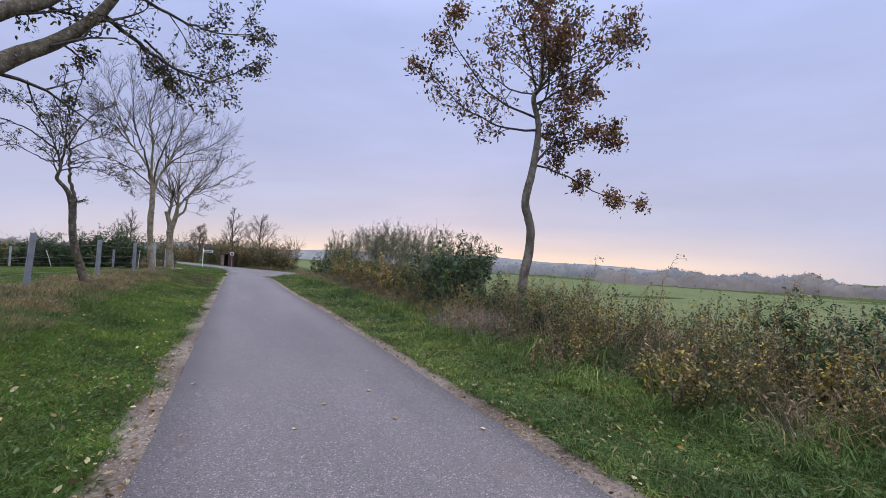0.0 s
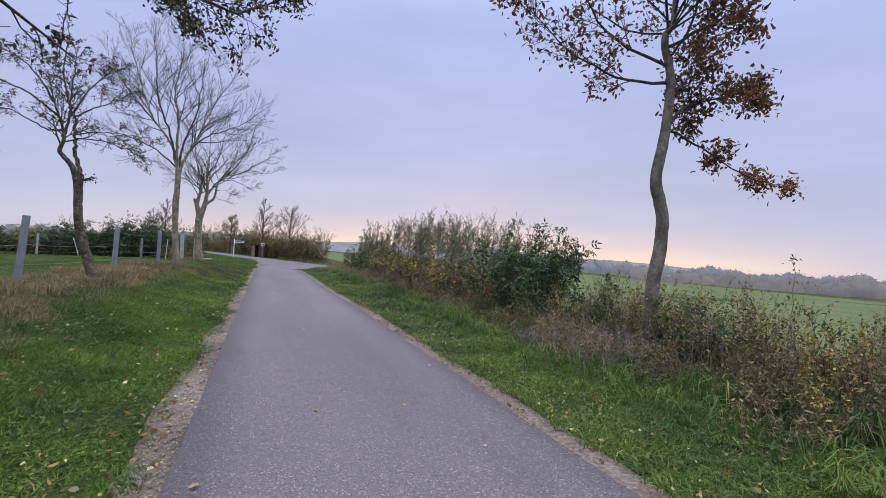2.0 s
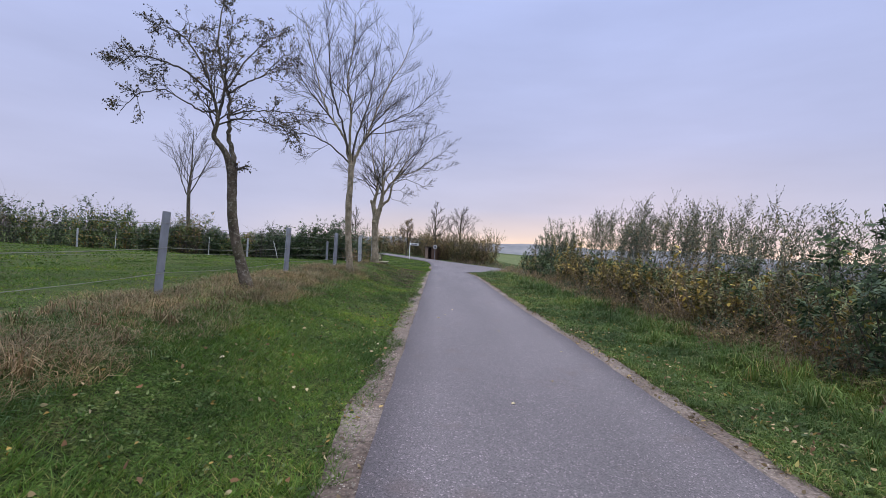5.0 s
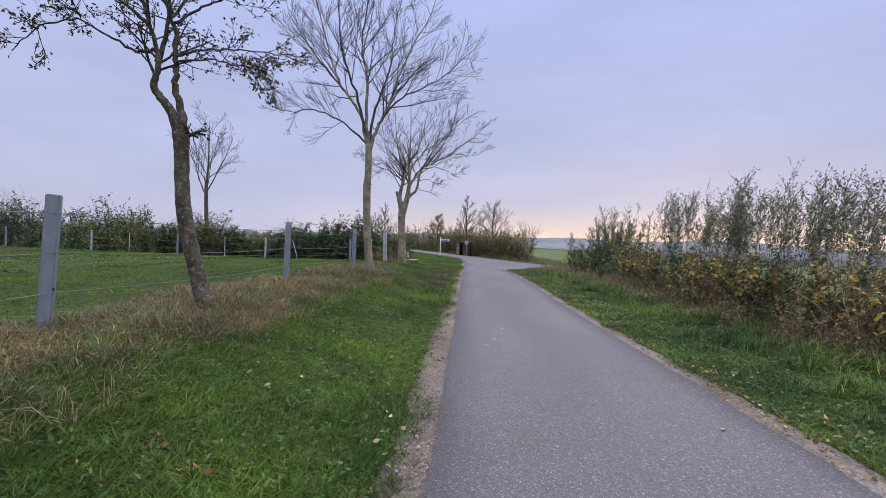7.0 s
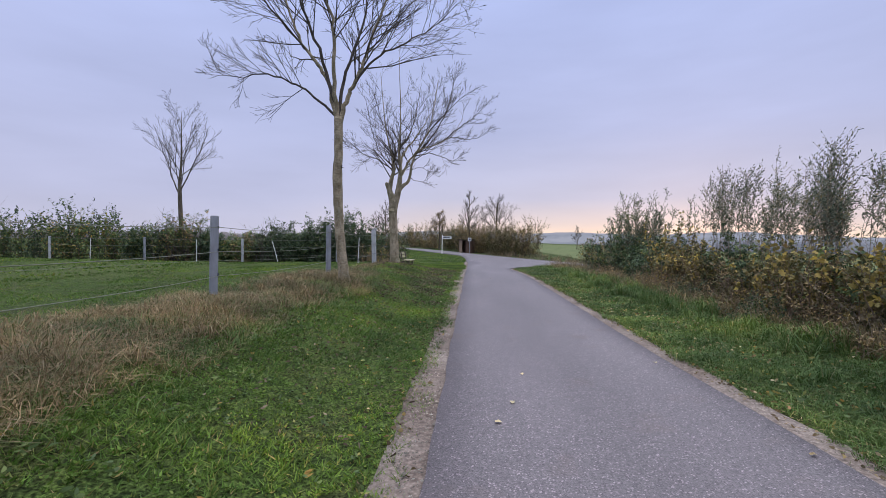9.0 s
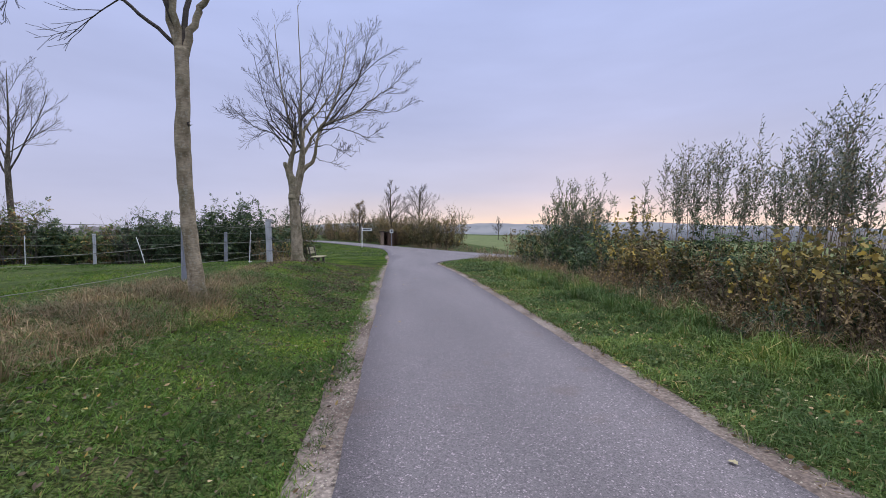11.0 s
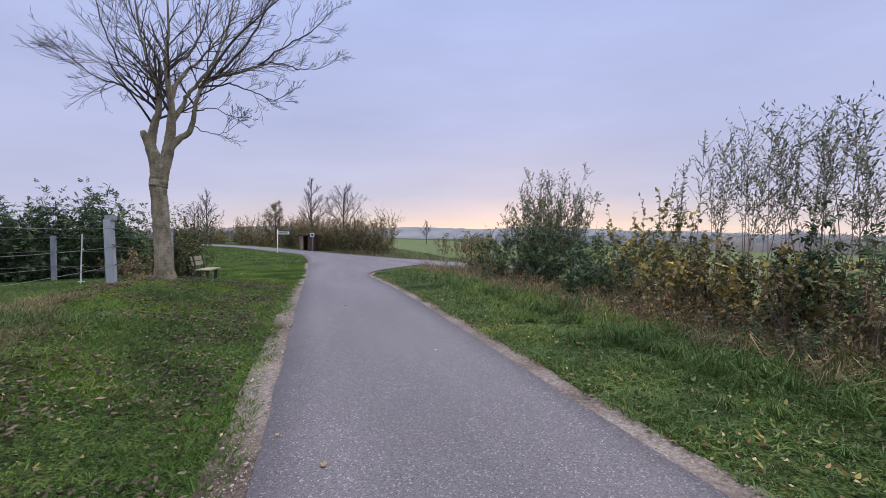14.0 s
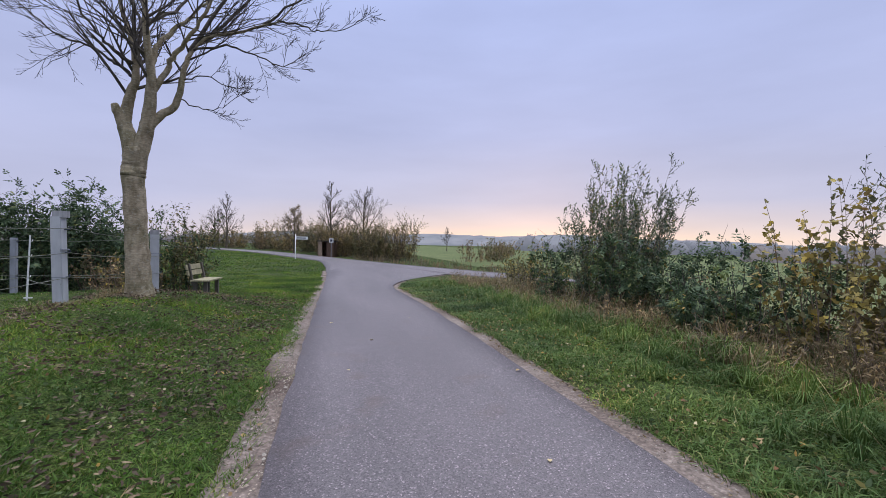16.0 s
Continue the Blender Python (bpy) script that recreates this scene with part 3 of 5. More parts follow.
def build_road():
    ys = [-20 + 0.25 * i for i in range(int((62 + 20) / 0.25) + 1)]
    rag = lambda y, k: 0.03 * noise.noise((y * 1.3, k, 0)) + 0.015 * noise.noise((y * 6, k, 1))
    left = [(left_edge(y) + rag(y, 0) - 0.6 * smooth(50, 66, y), y) for y in ys]
    right = [(right_edge(y) + rag(y, 5), y) for y in ys]
    strip("road", left, right, 0.0, M_ASPHALT, "worn grey asphalt farm lane with pale chippings", "road", 6)
    line = curve_points(CROSS)
    a, b = [], []
    for i, p in enumerate(line):
        d = (line[min(i + 1, len(line) - 1)] - line[max(i - 1, 0)]).normalized()
        s = Vector((-d.y, d.x))
        half = 2.1
        a.append(tuple(p + s * half))
        b.append(tuple(p - s * half))
    strip("road_2", b, a, -0.006, M_ASPHALT, "grey asphalt road crossing the end of the lane", "road", 6)
    # rounded corner where the lane runs into the road
    arc = curve_points([(-0.30, 50), (-0.5, 58), (-1.2, 66), (-2.8, 72), (-5.4, 77.5)], 0.4)
    strip("road_3", arc, [(1.8, 63.0)] * len(arc), -0.003, M_ASPHALT, "rounded asphalt corner of the lane mouth", "road", 4)
    gy = [-20 + 0.2 * i for i in range(int((52 + 20) / 0.2) + 1)]
    wob = lambda y, k: 0.10 * noise.noise((y * 0.9, k, 2)) + 0.05 * noise.noise((y * 4, k, 3))
    strip("verge_1", [(left_edge(y) - 0.31 + wob(y, 0), y) for y in gy], [(left_edge(y) + 0.05, y) for y in gy], -0.034, M_GRAVEL,
          "pale trodden gravel edge beside the lane", "gravel strip", 3)
    gy2 = [y for y in gy if y < 48]
    strip("verge_2", [(right_edge(y) - 0.04, y) for y in gy2], [(right_edge(y) + 0.30 + wob(y, 9), y) for y in gy2], -0.034, M_GRAVEL,
          "narrow pale gravel edge beside the lane", "gravel strip", 3)


build_ground()
build_road()


# ---- trees along the lane ----
PLAN_BARE = [(6, 0.50, 0.55, 0.09, 0.07), (5, 0.5, 0.55, 0.13, 0.07), (3, 0.5, 0.55, 0.16, 0.06), (0, 0, 0, 0.16, 0.04)]
PLAN_BOUGH = [(5, 0.58, 0.55, 0.09, 0.06), (3, 0.62, 0.52, 0.10, 0.06), (0, 0, 0, 0.12, 0.05)]
PLAN_LEAFY = [(5, 0.5, 0.75, 0.14, 0.04), (4, 0.5, 0.75, 0.18, 0.03), (0, 0, 0, 0.2, 0.0)]


def ring(count, share, climb, length, radius, turn=0.0, seed=1):
    rng = np.random.default_rng(seed)
    out = []
    for i in range(count):
        u = i / max(1, count - 1)
        out.append((share[0] + (share[1] - share[0]) * u, turn + 137.5 * i + rng.uniform(-20, 20), climb[0] + (climb[1] - climb[0]) * u + rng.uniform(-6, 6),
                    (length[0] + (length[1] - length[0]) * u) * rng.uniform(0.85, 1.15), radius[0] + (radius[1] - radius[0]) * u))
    return out


# the crooked young oak on the field side
tree("oak_tree", (5.64, 7.65, land(5.64, 7.65)), [(0.05, 0, 0), (0.03, 0.0, 1.1), (0.17, 0.02, 1.8), (0.20, 0.04, 2.35), (0.07, 0.08, 2.9), (0.30, 0.15, 3.75), (0.50, 0.28, 4.7), (0.36, 0.32, 5.35), (0.60, 0.35, 6.0), (0.5, 0.4, 8.9)],
     [0.12, 0.105, 0.10, 0.095, 0.092, 0.082, 0.068, 0.058, 0.048, 0.012],
     ring(20, (0.78, 0.985), (25, 62), (2.3, 0.9), (0.026, 0.012), 60, 5),
     PLAN_LEAFY, M_BARK_OAK, 11, "crooked young oak with sparse russet autumn leaves among the weeds", (M_LEAF_OAK, 3, 0.10, 0.05, 0.10), bald=lambda q: 0.75 if q.x < 0.1 and q.z < 5.5 - 0.35 * q.x else 0.12,
     boughs=[([(0.3, 0.15, 3.75), (0.9, 0.3, 4.3), (2.0, 0.4, 4.7), (3.1, 0.4, 5.0)], 0.035, 0.010, 10, 0.75),
             ([(0.32, 0.16, 3.8), (1.3, 0.4, 3.75), (2.7, 0.5, 3.4), (4.2, 0.5, 3.3)], 0.026, 0.006, 6, 0.5),
             ([(0.5, 0.28, 4.6), (-0.4, 0.6, 4.65), (-1.3, 0.9, 5.1), (-2.0, 1.2, 5.9)], 0.030, 0.005, 14, 0.75),
             ([(0.45, 0.26, 4.4), (0.9, 0.3, 4.75), (1.3, 0.5, 5.2), (1.7, 0.6, 5.8)], 0.024, 0.005, 7, 0.9),
             ([(0.45, 0.3, 5.0), (0.3, -0.3, 5.5), (-0.2, -0.7, 6.2), (-0.3, -0.9, 7.0)], 0.026, 0.005, 12, 0.8),
             ([(0.45, 0.3, 4.9), (-0.5, 0.5, 5.2), (-1.4, 0.5, 5.9), (-1.9, 0.5, 6.6)], 0.03, 0.006, 8, 0.8),
             ([(0.4, 0.3, 5.2), (1.0, -0.1, 5.6), (1.7, -0.5, 6.1), (2.1, -0.8, 6.9)], 0.03, 0.008, 8, 0.8)])
# the spreading tree whose limbs hang over the lane
tree("overhanging_tree", (-3.85, 6.9, land(-3.85, 6.9)), [(0, 0, 0), (0.02, 0.02, 1.2), (0.05, 0.1, 2.3), (0.0, 0.1, 3.4), (-0.2, 0.0, 5.0), (-0.1, 0.1, 7.5)],
     [0.24, 0.21, 0.20, 0.15, 0.09, 0.02],
     [(0.6, 200, 40, 3.0, 0.05), (0.66, 290, 40, 2.8, 0.05), (0.7, 110, 50, 2.2, 0.04), (0.8, 350, 50, 2.2, 0.04)],
     PLAN_LEAFY, M_BARK_BROWN, 23, "spreading roadside tree with leafy limbs over the lane", (M_LEAF_DULL, 2, 0.08, 0.038, 0.06), bald=lambda q: 0.28,
     boughs=[([(0.0, 0.1, 2.0), (0.75, 1.05, 3.45), (1.3, 1.7, 4.3), (1.75, 2.1, 5.2), (2.2, 2.4, 6.6)], 0.16, 0.05, 5, 1.4),
             ([(0.0, 0.1, 2.7), (0.7, 1.1, 4.2), (1.2, 1.7, 4.95), (1.8, 2.4, 6.5)], 0.15, 0.06, 5, 1.2),
             ([(1.65, 2.05, 5.0), (2.1, 2.7, 4.85), (2.8, 2.9, 4.55), (3.4, 3.0, 4.6), (4.0, 3.0, 5.1)], 0.045, 0.008, 12, 0.95),
             ([(1.9, 2.2, 5.6), (2.7, 2.7, 5.5), (3.3, 2.9, 5.5), (4.0, 3.0, 5.7)], 0.035, 0.008, 11, 0.85),
             ([(1.3, 1.7, 4.2), (1.3, 2.4, 4.3), (1.2, 3.1, 4.2), (0.9, 3.8, 3.6)], 0.022, 0.005, 3, 0.4),
             ([(2.2, 2.6, 4.9), (2.4, 3.4, 4.9), (2.5, 4.3, 4.6)], 0.025, 0.006, 7, 0.6)])
# leaning tree with a few leaves left
tree("leaning_tree", (-3.50, 14.72, land(-3.50, 14.72)), [(0.04, 0, -0.04), (-0.08, 0, 0.3), (-0.19, 0, 0.65), (-0.29, 0, 1.01), (-0.36, 0, 1.36), (-0.39, 0, 1.72), (-0.41, 0, 2.08), (-0.42, 0, 2.28)],
     [0.125, 0.105, 0.095, 0.09, 0.088, 0.085, 0.09, 0.10],
     [(0.94, 60, 30, 0.3, 0.035)],
     PLAN_LEAFY, M_BARK_BROWN, 37, "leaning lichen-spotted tree with few leaves beside the fence", (M_LEAF_DULL, 1, 0.052, 0.026, 0.03), bald=lambda q: 0.35, first=0.45,
     boughs=[([(-0.43, 0, 2.18), (-0.51, -0.01, 2.47), (-0.61, -0.02, 2.64), (-0.77, -0.03, 2.84), (-0.72, -0.04, 3.04), (-0.71, -0.05, 3.22), (-0.79, -0.07, 3.53), (-0.92, -0.08, 3.94), (-1.03, -0.1, 4.5)], 0.072, 0.010, 12, 0.8),
             ([(-0.73, -0.04, 3.15), (-0.67, 0.05, 3.59), (-0.69, 0.12, 4.06), (-0.71, 0.21, 4.54), (-0.71, 0.3, 5.3)], 0.035, 0.007, 12, 0.75),
             ([(-0.40, 0, 2.2), (-0.42, 0.01, 2.47), (-0.5, 0.02, 2.8), (-0.55, 0.04, 3.16), (-0.59, 0.06, 3.59), (-0.71, 0.08, 3.96), (-0.86, 0.1, 4.62), (-0.8, 0.1, 5.5)], 0.058, 0.008, 13, 0.8),
             ([(-0.54, 0.0, 3.26), (-0.23, 0.12, 3.38), (0.19, 0.3, 3.45), (0.79, 0.5, 3.51)], 0.018, 0.005, 9, 0.55),
             ([(-0.53, 0.0, 3.16), (-0.02, -0.1, 3.17), (0.42, -0.24, 3.05), (0.85, -0.4, 2.86)], 0.016, 0.005, 8, 0.5),
             ([(-0.58, 0.0, 3.62), (-0.31, 0.1, 3.9), (-0.03, 0.24, 4.13), (0.28, 0.4, 4.6)], 0.022, 0.006, 11, 0.65),
             ([(-0.74, -0.05, 3.3), (-1.0, -0.06, 3.28), (-1.22, -0.15, 3.38), (-1.56, -0.26, 3.56), (-1.95, -0.37, 3.43), (-2.15, -0.5, 3.07)], 0.022, 0.005, 9, 0.55),
             ([(-0.82, -0.06, 3.6), (-1.27, 0.07, 3.95), (-1.82, 0.16, 4.21), (-2.48, 0.28, 4.35), (-2.9, 0.4, 4.2)], 0.028, 0.006, 13, 0.7),
             ([(-0.92, -0.08, 3.9), (-1.27, 0.14, 4.43), (-1.75, 0.35, 4.86), (-2.2, 0.6, 5.1)], 0.026, 0.006, 11, 0.7),
             ([(-0.62, 0.07, 3.75), (-0.4, 0.37, 4.5), (-0.1, 0.8, 5.1)], 0.024, 0.006, 9, 0.65)])
# two pale bare trees
tree("bare_tree", (-3.05, 22.0, land(-3.05, 22.0)), [(0.03, 0, 0), (-0.08, 0, 0.9), (-0.13, 0, 1.6), (-0.17, 0, 2.45), (-0.15, 0, 3.1), (-0.16, 0, 3.85)],
     [0.135, 0.11, 0.108, 0.112, 0.10, 0.10], [(0.66, 120, 20, 0.14, 0.045)],
     PLAN_BOUGH, M_BARK_PALE, 41, "tall leafless tree with pale bark beside the fence", group="bare trees along the lane", first=0.28,
     boughs=[([(-0.17, 0, 3.7), (-0.42, 0.04, 4.66), (-0.75, 0.1, 5.17), (-1.08, 0.17, 5.6), (-1.38, 0.24, 6.29), (-1.7, 0.32, 7.17), (-2.0, 0.41, 8.22), (-2.2, 0.5, 9.0)], 0.06, 0.007, 22, 1.69),
             ([(-0.16, 0, 3.7), (-0.26, -0.07, 4.88), (-0.24, -0.18, 5.82), (-0.39, -0.31, 6.73), (-0.22, -0.45, 7.77), (-0.18, -0.6, 8.93)], 0.062, 0.007, 22, 1.69),
             ([(-0.15, 0, 3.7), (0.01, 0.02, 4.22), (0.19, 0.04, 4.63), (0.4, 0.07, 5.1), (0.57, 0.1, 5.69), (0.92, 0.13, 6.62), (1.46, 0.16, 7.63), (1.8, 0.2, 8.65)], 0.066, 0.007, 22, 1.69),
             ([(-0.17, 0, 3.8), (-0.72, -0.04, 4.3), (-1.22, -0.09, 4.6), (-1.87, -0.15, 4.78), (-2.43, -0.22, 4.7), (-2.9, -0.3, 4.78)], 0.036, 0.005, 17, 0.98),
             ([(0.17, 0.03, 4.58), (0.64, 0.1, 5.2), (1.36, 0.24, 5.65), (2.01, 0.41, 6.09), (2.5, 0.6, 6.69)], 0.036, 0.006, 18, 1.43),
             ([(-0.16, 0, 3.85), (-0.05, 0.23, 4.98), (0.27, 0.57, 6.29), (0.32, 0.96, 7.68), (0.46, 1.4, 9.2)], 0.048, 0.007, 18, 1.69),
             ([(-0.24, 0, 4.2), (-0.54, -0.23, 5.31), (-0.89, -0.57, 6.28), (-0.88, -0.96, 7.17), (-0.93, -1.4, 8.2)], 0.045, 0.007, 18, 1.56),
             ([(-1.0, 0.15, 5.5), (-1.57, -0.19, 6.11), (-1.98, -0.47, 6.62), (-2.36, -0.8, 7.24)], 0.03, 0.006, 14, 1.17)])
tree("bare_tree", (-3.38, 30.7, land(-3.38, 30.7)), [(0.03, 0, 0), (-0.02, 0, 0.88), (-0.05, 0, 1.4), (-0.08, 0, 2.01), (-0.09, 0, 2.22), (-0.07, 0, 2.42), (-0.05, 0, 2.72)],
     [0.215, 0.19, 0.18, 0.18, 0.195, 0.187, 0.185], [],
     PLAN_BOUGH, M_BARK_PALE, 52, "forked leafless tree with pale bark and a cut stub", group="bare trees along the lane", sides=12, first=0.38,
     boughs=[([(-0.06, 0.0, 2.35), (-0.16, 0.01, 2.85), (-0.24, 0.02, 3.11), (-0.22, 0.03, 3.34), (-0.15, 0.04, 3.7), (-0.08, 0.05, 3.97), (-0.12, 0.07, 4.53), (-0.28, 0.08, 5.08), (-0.48, 0.1, 6.0), (-0.7, 0.1, 8.2)], 0.165, 0.008, 17, 1.52),
             ([(-0.20, 0, 2.95), (-0.31, 0, 3.25), (-0.39, 0, 3.45)], 0.115, 0.06, 0, 0.1),
             ([(-0.04, 0, 2.4), (0.11, -0.03, 2.95), (0.19, -0.08, 3.34), (0.24, -0.14, 3.74), (0.25, -0.2, 4.07), (0.2, -0.27, 4.68), (0.21, -0.34, 5.24), (0.28, -0.42, 5.98), (0.2, -0.5, 8.6)], 0.165, 0.008, 16, 1.52),
             ([(0.22, -0.2, 4.1), (0.31, 0.0, 4.6), (0.46, 0.22, 4.99), (0.75, 0.37, 5.37), (1.0, 0.53, 5.82), (1.47, 0.71, 6.68), (1.7, 0.9, 8.0)], 0.06, 0.007, 13, 1.4),
             ([(0.24, -0.12, 3.7), (0.5, -0.12, 4.18), (0.76, -0.29, 4.5), (1.06, -0.49, 4.8), (1.4, -0.71, 5.3), (1.7, -0.95, 6.2), (1.9, -1.2, 7.4)], 0.062, 0.007, 13, 1.4),
             ([(0.15, -0.05, 3.05), (0.35, 0.02, 3.33), (0.55, 0.04, 3.51), (0.64, 0.06, 3.79), (0.69, 0.09, 4.18), (0.82, 0.12, 4.61), (1.1, 0.15, 4.92), (1.59, 0.19, 5.08), (2.09, 0.22, 5.33), (2.41, 0.26, 5.51), (2.88, 0.3, 6.3)], 0.085, 0.007, 16, 1.17),
             ([(2.33, 0.25, 5.45), (2.85, 0.28, 5.42), (3.06, 0.3, 5.37), (3.7, 0.34, 5.54), (4.1, 0.4, 5.95)], 0.02, 0.005, 7, 0.65),
             ([(0.84, 0.12, 4.62), (1.54, -0.07, 4.71), (1.96, -0.16, 4.55), (2.48, -0.28, 4.37), (2.79, -0.4, 4.5)], 0.024, 0.005, 10, 0.7),
             ([(0.68, 0.09, 4.04), (1.12, -0.07, 4.08), (1.57, -0.18, 3.88), (1.84, -0.3, 3.9)], 0.015, 0.004, 7, 0.59),
             ([(0.62, 0.06, 3.7), (0.95, 0.05, 3.53), (1.37, 0.12, 3.59), (1.7, 0.2, 4.06)], 0.014, 0.004, 7, 0.53),
             ([(-0.09, 0.05, 3.95), (-0.31, 0.06, 4.15), (-0.57, 0.14, 4.33), (-0.96, 0.24, 4.55), (-1.45, 0.35, 4.72), (-1.94, 0.47, 5.13), (-2.5, 0.6, 5.6)], 0.036, 0.006, 13, 1.05),
             ([(-0.10, 0.06, 4.2), (-0.24, -0.11, 4.29), (-0.43, -0.27, 4.45), (-0.65, -0.46, 4.8), (-0.9, -0.67, 5.6), (-1.1, -0.9, 6.8)], 0.04, 0.006, 13, 1.29),
             ([(-0.12, 0.06, 4.4), (-0.06, 0.21, 4.87), (-0.32, 0.53, 5.51), (-0.81, 0.89, 6.4), (-1.3, 1.3, 7.8)], 0.045, 0.007, 13, 1.4),
             ([(0.8, 0.12, 4.6), (1.4, 0.0, 5.6), (2.2, -0.2, 6.4), (3.1, -0.3, 7.2)], 0.045, 0.006, 14, 1.0),
             ([(1.1, 0.15, 4.92), (1.8, 0.4, 5.9), (2.3, 0.6, 7.2), (2.5, 0.7, 8.4)], 0.04, 0.006, 14, 1.0),
             ([(2.09, 0.22, 5.33), (2.8, 0.1, 5.9), (3.4, 0.0, 6.3), (3.9, 0.0, 6.9)], 0.026, 0.005, 10, 0.8),
             ([(0.2, -0.3, 4.8), (0.5, 0.5, 5.6), (0.7, 1.1, 6.6), (0.9, 1.6, 8.2)], 0.045, 0.007, 13, 1.4)])
tree("bare_tree", (-17.2, 36.7, land(-17.2, 36.7)), [(0, 0, 0), (0.1, 0, 2.0), (0.0, 0, 4.5), (0.1, 0, 6.2), (0.1, 0, 9.0)],
     [0.15, 0.13, 0.11, 0.05, 0.008], [(0.46, 280, 58, 3.8, 0.04), (0.48, 80, 58, 4.0, 0.04)] + ring(13, (0.5, 0.92), (52, 68), (3.2, 1.6), (0.03, 0.012), 10, 8),
     PLAN_BARE, M_BARK_BROWN, 63, "slender leafless tree rising out of the hedge")


# ---- fence ----
def fence_post(x, y, h, w, material, turn, label, cap=False, lean=0.0):
    z = land(x, y)
    top = thing("fence_post", x, y, z, label, "fence post", "posts of the paddock fence")
    bm = bmesh.new()
    bmesh.ops.create_cube(bm, size=1, matrix=Matrix.Rotation(lean, 4, "Y") @ Matrix.Rotation(turn, 4, "Z") @ Matrix.Translation((0, 0, h / 2 - 0.1)) @ Matrix.Diagonal((w, w * 0.9, h + 0.2, 1)))
    bmesh.ops.bevel(bm, geom=bm.edges[:], offset=w * 0.08, segments=2, affect="EDGES")
    me = bpy.data.meshes.new("shaft")
    bm.to_mesh(me)
    bm.free()
    me.materials.append(material)
    part("shaft", me, top)
    if cap:
        p = Pieces()
        p.box(Vector((0, 0, h + 0.025)), (w * 1.03, w * 0.93, 0.10), turn)
        part("cap", p.mesh("cap", M_POST_CAP), top, "worn wooden cap")
        for hz in (0.42, 0.85):
            p = Pieces()
            p.box(Vector((0, 0, hz)), (w * 1.03, w * 0.93, 0.012), turn)
            part("band", p.mesh("band", M_POST_GREY), top)
    for hz in (0.42, 0.80, 1.16):
        p = Pieces()
        p.tube([Vector((0, 0, hz)), Vector((w * 0.75, 0, hz)), Vector((w * 0.75, 0, hz + 0.04))], [0.012, 0.012, 0.016], 6)
        part("insulator", p.mesh("insulator", M_SIGN_DARK), top, "small black plastic wire holder")
    return top


LINE = [(-4.5, 2.6), (-4.4, 8.0), (-4.30, 13.36), (-4.18, 18.72), (-3.98, 23.7), (-4.02, 29.62)]
for i, (x, y) in enumerate(LINE):
    last = i == len(LINE) - 1
    fence_post(x, y, 1.36 if not last else 1.37, 0.11 if not last else 0.155, M_POST_PALE if last else M_POST_GREY, radians(8 + 11 * i) if not last else radians(-8),
               "broad pale grey fence post with a wooden cap" if last else "weathered grey square fence post in dry grass", last, 0.055 if i == 2 else 0.03 * math.sin(i * 2.3))
fence_post(-3.78, 32.6, 1.30, 0.17, M_POST_PALE, 0.3, "pale square corner post behind the bare tree", True)
for i, x in enumerate((-6.6, -11.4, -16.5, -21.6, -26.8, -32)):
    fence_post(x, 33.0 + 0.02 * i, 1.25, 0.105 if i == 0 else 0.09, M_POST_GREY if i % 2 == 0 else M_POST_PALE, 0.2 * i, "grey fence post before the hedge")


def rope(a, b, za, zb, sag=0.05, r=0.005):
    p = Pieces()
    k = 10
    pts = []
    for i in range(k + 1):
        u = i / k
        pts.append(Vector((a[0] + (b[0] - a[0]) * u, a[1] + (b[1] - a[1]) * u, za + (zb - za) * u - sag * 4 * u * (1 - u))))
    p.tube(pts, [r] * (k + 1), 5)
    tagged(new("fence_rope", p.mesh("fence_rope", M_ROPE)), "pale electric fence rope strung between the posts", "fence rope", "ropes of the paddock fence", "thing")


def run_ropes(line, heights, off):
    for a, b in zip(line, line[1:]):
        for h in heights:
            rope((a[0] + off[0], a[1] + off[1]), (b[0] + off[0], b[1] + off[1]), land(*a) + h, land(*b) + h)


run_ropes(LINE + [(-3.78, 32.6)], (0.42, 0.80, 1.18), (0.12, 0.0))
run_ropes([(-3.78, 32.6), (-6.6, 33.0), (-11.4, 33.02), (-16.5, 33.04), (-21.6, 33.06), (-26.8, 33.08), (-32, 33.1)], (0.45, 0.85, 1.2), (0.0, -0.09))
run_ropes([(-3.95, 29.5), (-5.5, 31.4), (-9.0, 26.0), (-13, 15)], (0.32,), (0, 0))


def step_in_post(x, y, lean_x, lean_y, h=1.1):
    z = land(x, y)
    top = thing("step_in_post", x, y, z, "thin white plastic electric fence stake in the grass", "fence stake", "white fence stakes")
    p = Pieces()
    p.tube([Vector((0, 0, -0.1)), Vector((lean_x * 0.5, lean_y * 0.5, h * 0.5)), Vector((lean_x, lean_y, h))], [0.016, 0.014, 0.013], 6)
    part("shaft", p.mesh("shaft", M_WHITE), top)
    p = Pieces()
    p.box(Vector((0.02, 0, 0.05)), (0.12, 0.03, 0.02))
    part("step", p.mesh("step", M_WHITE), top)
    for hz in (0.4, 0.75, 1.0):
        p = Pieces()
        u = hz / h
        p.tube([Vector((lean_x * u, lean_y * u, hz)), Vector((lean_x * u + 0.035, lean_y * u, hz)), Vector((lean_x * u + 0.04, lean_y * u, hz + 0.03))], [0.007, 0.007, 0.007], 5)
        part("hook", p.mesh("hook", M_WHITE), top)


step_in_post(-4.9, 30.4, 0.05, 0.0)
step_in_post(-9.4, 32.7, -0.36, 0.05)
step_in_post(-13.5, 32.6, 0.0, 0.0)
step_in_post(-19.0, 32.6, 0.03, 0.0)


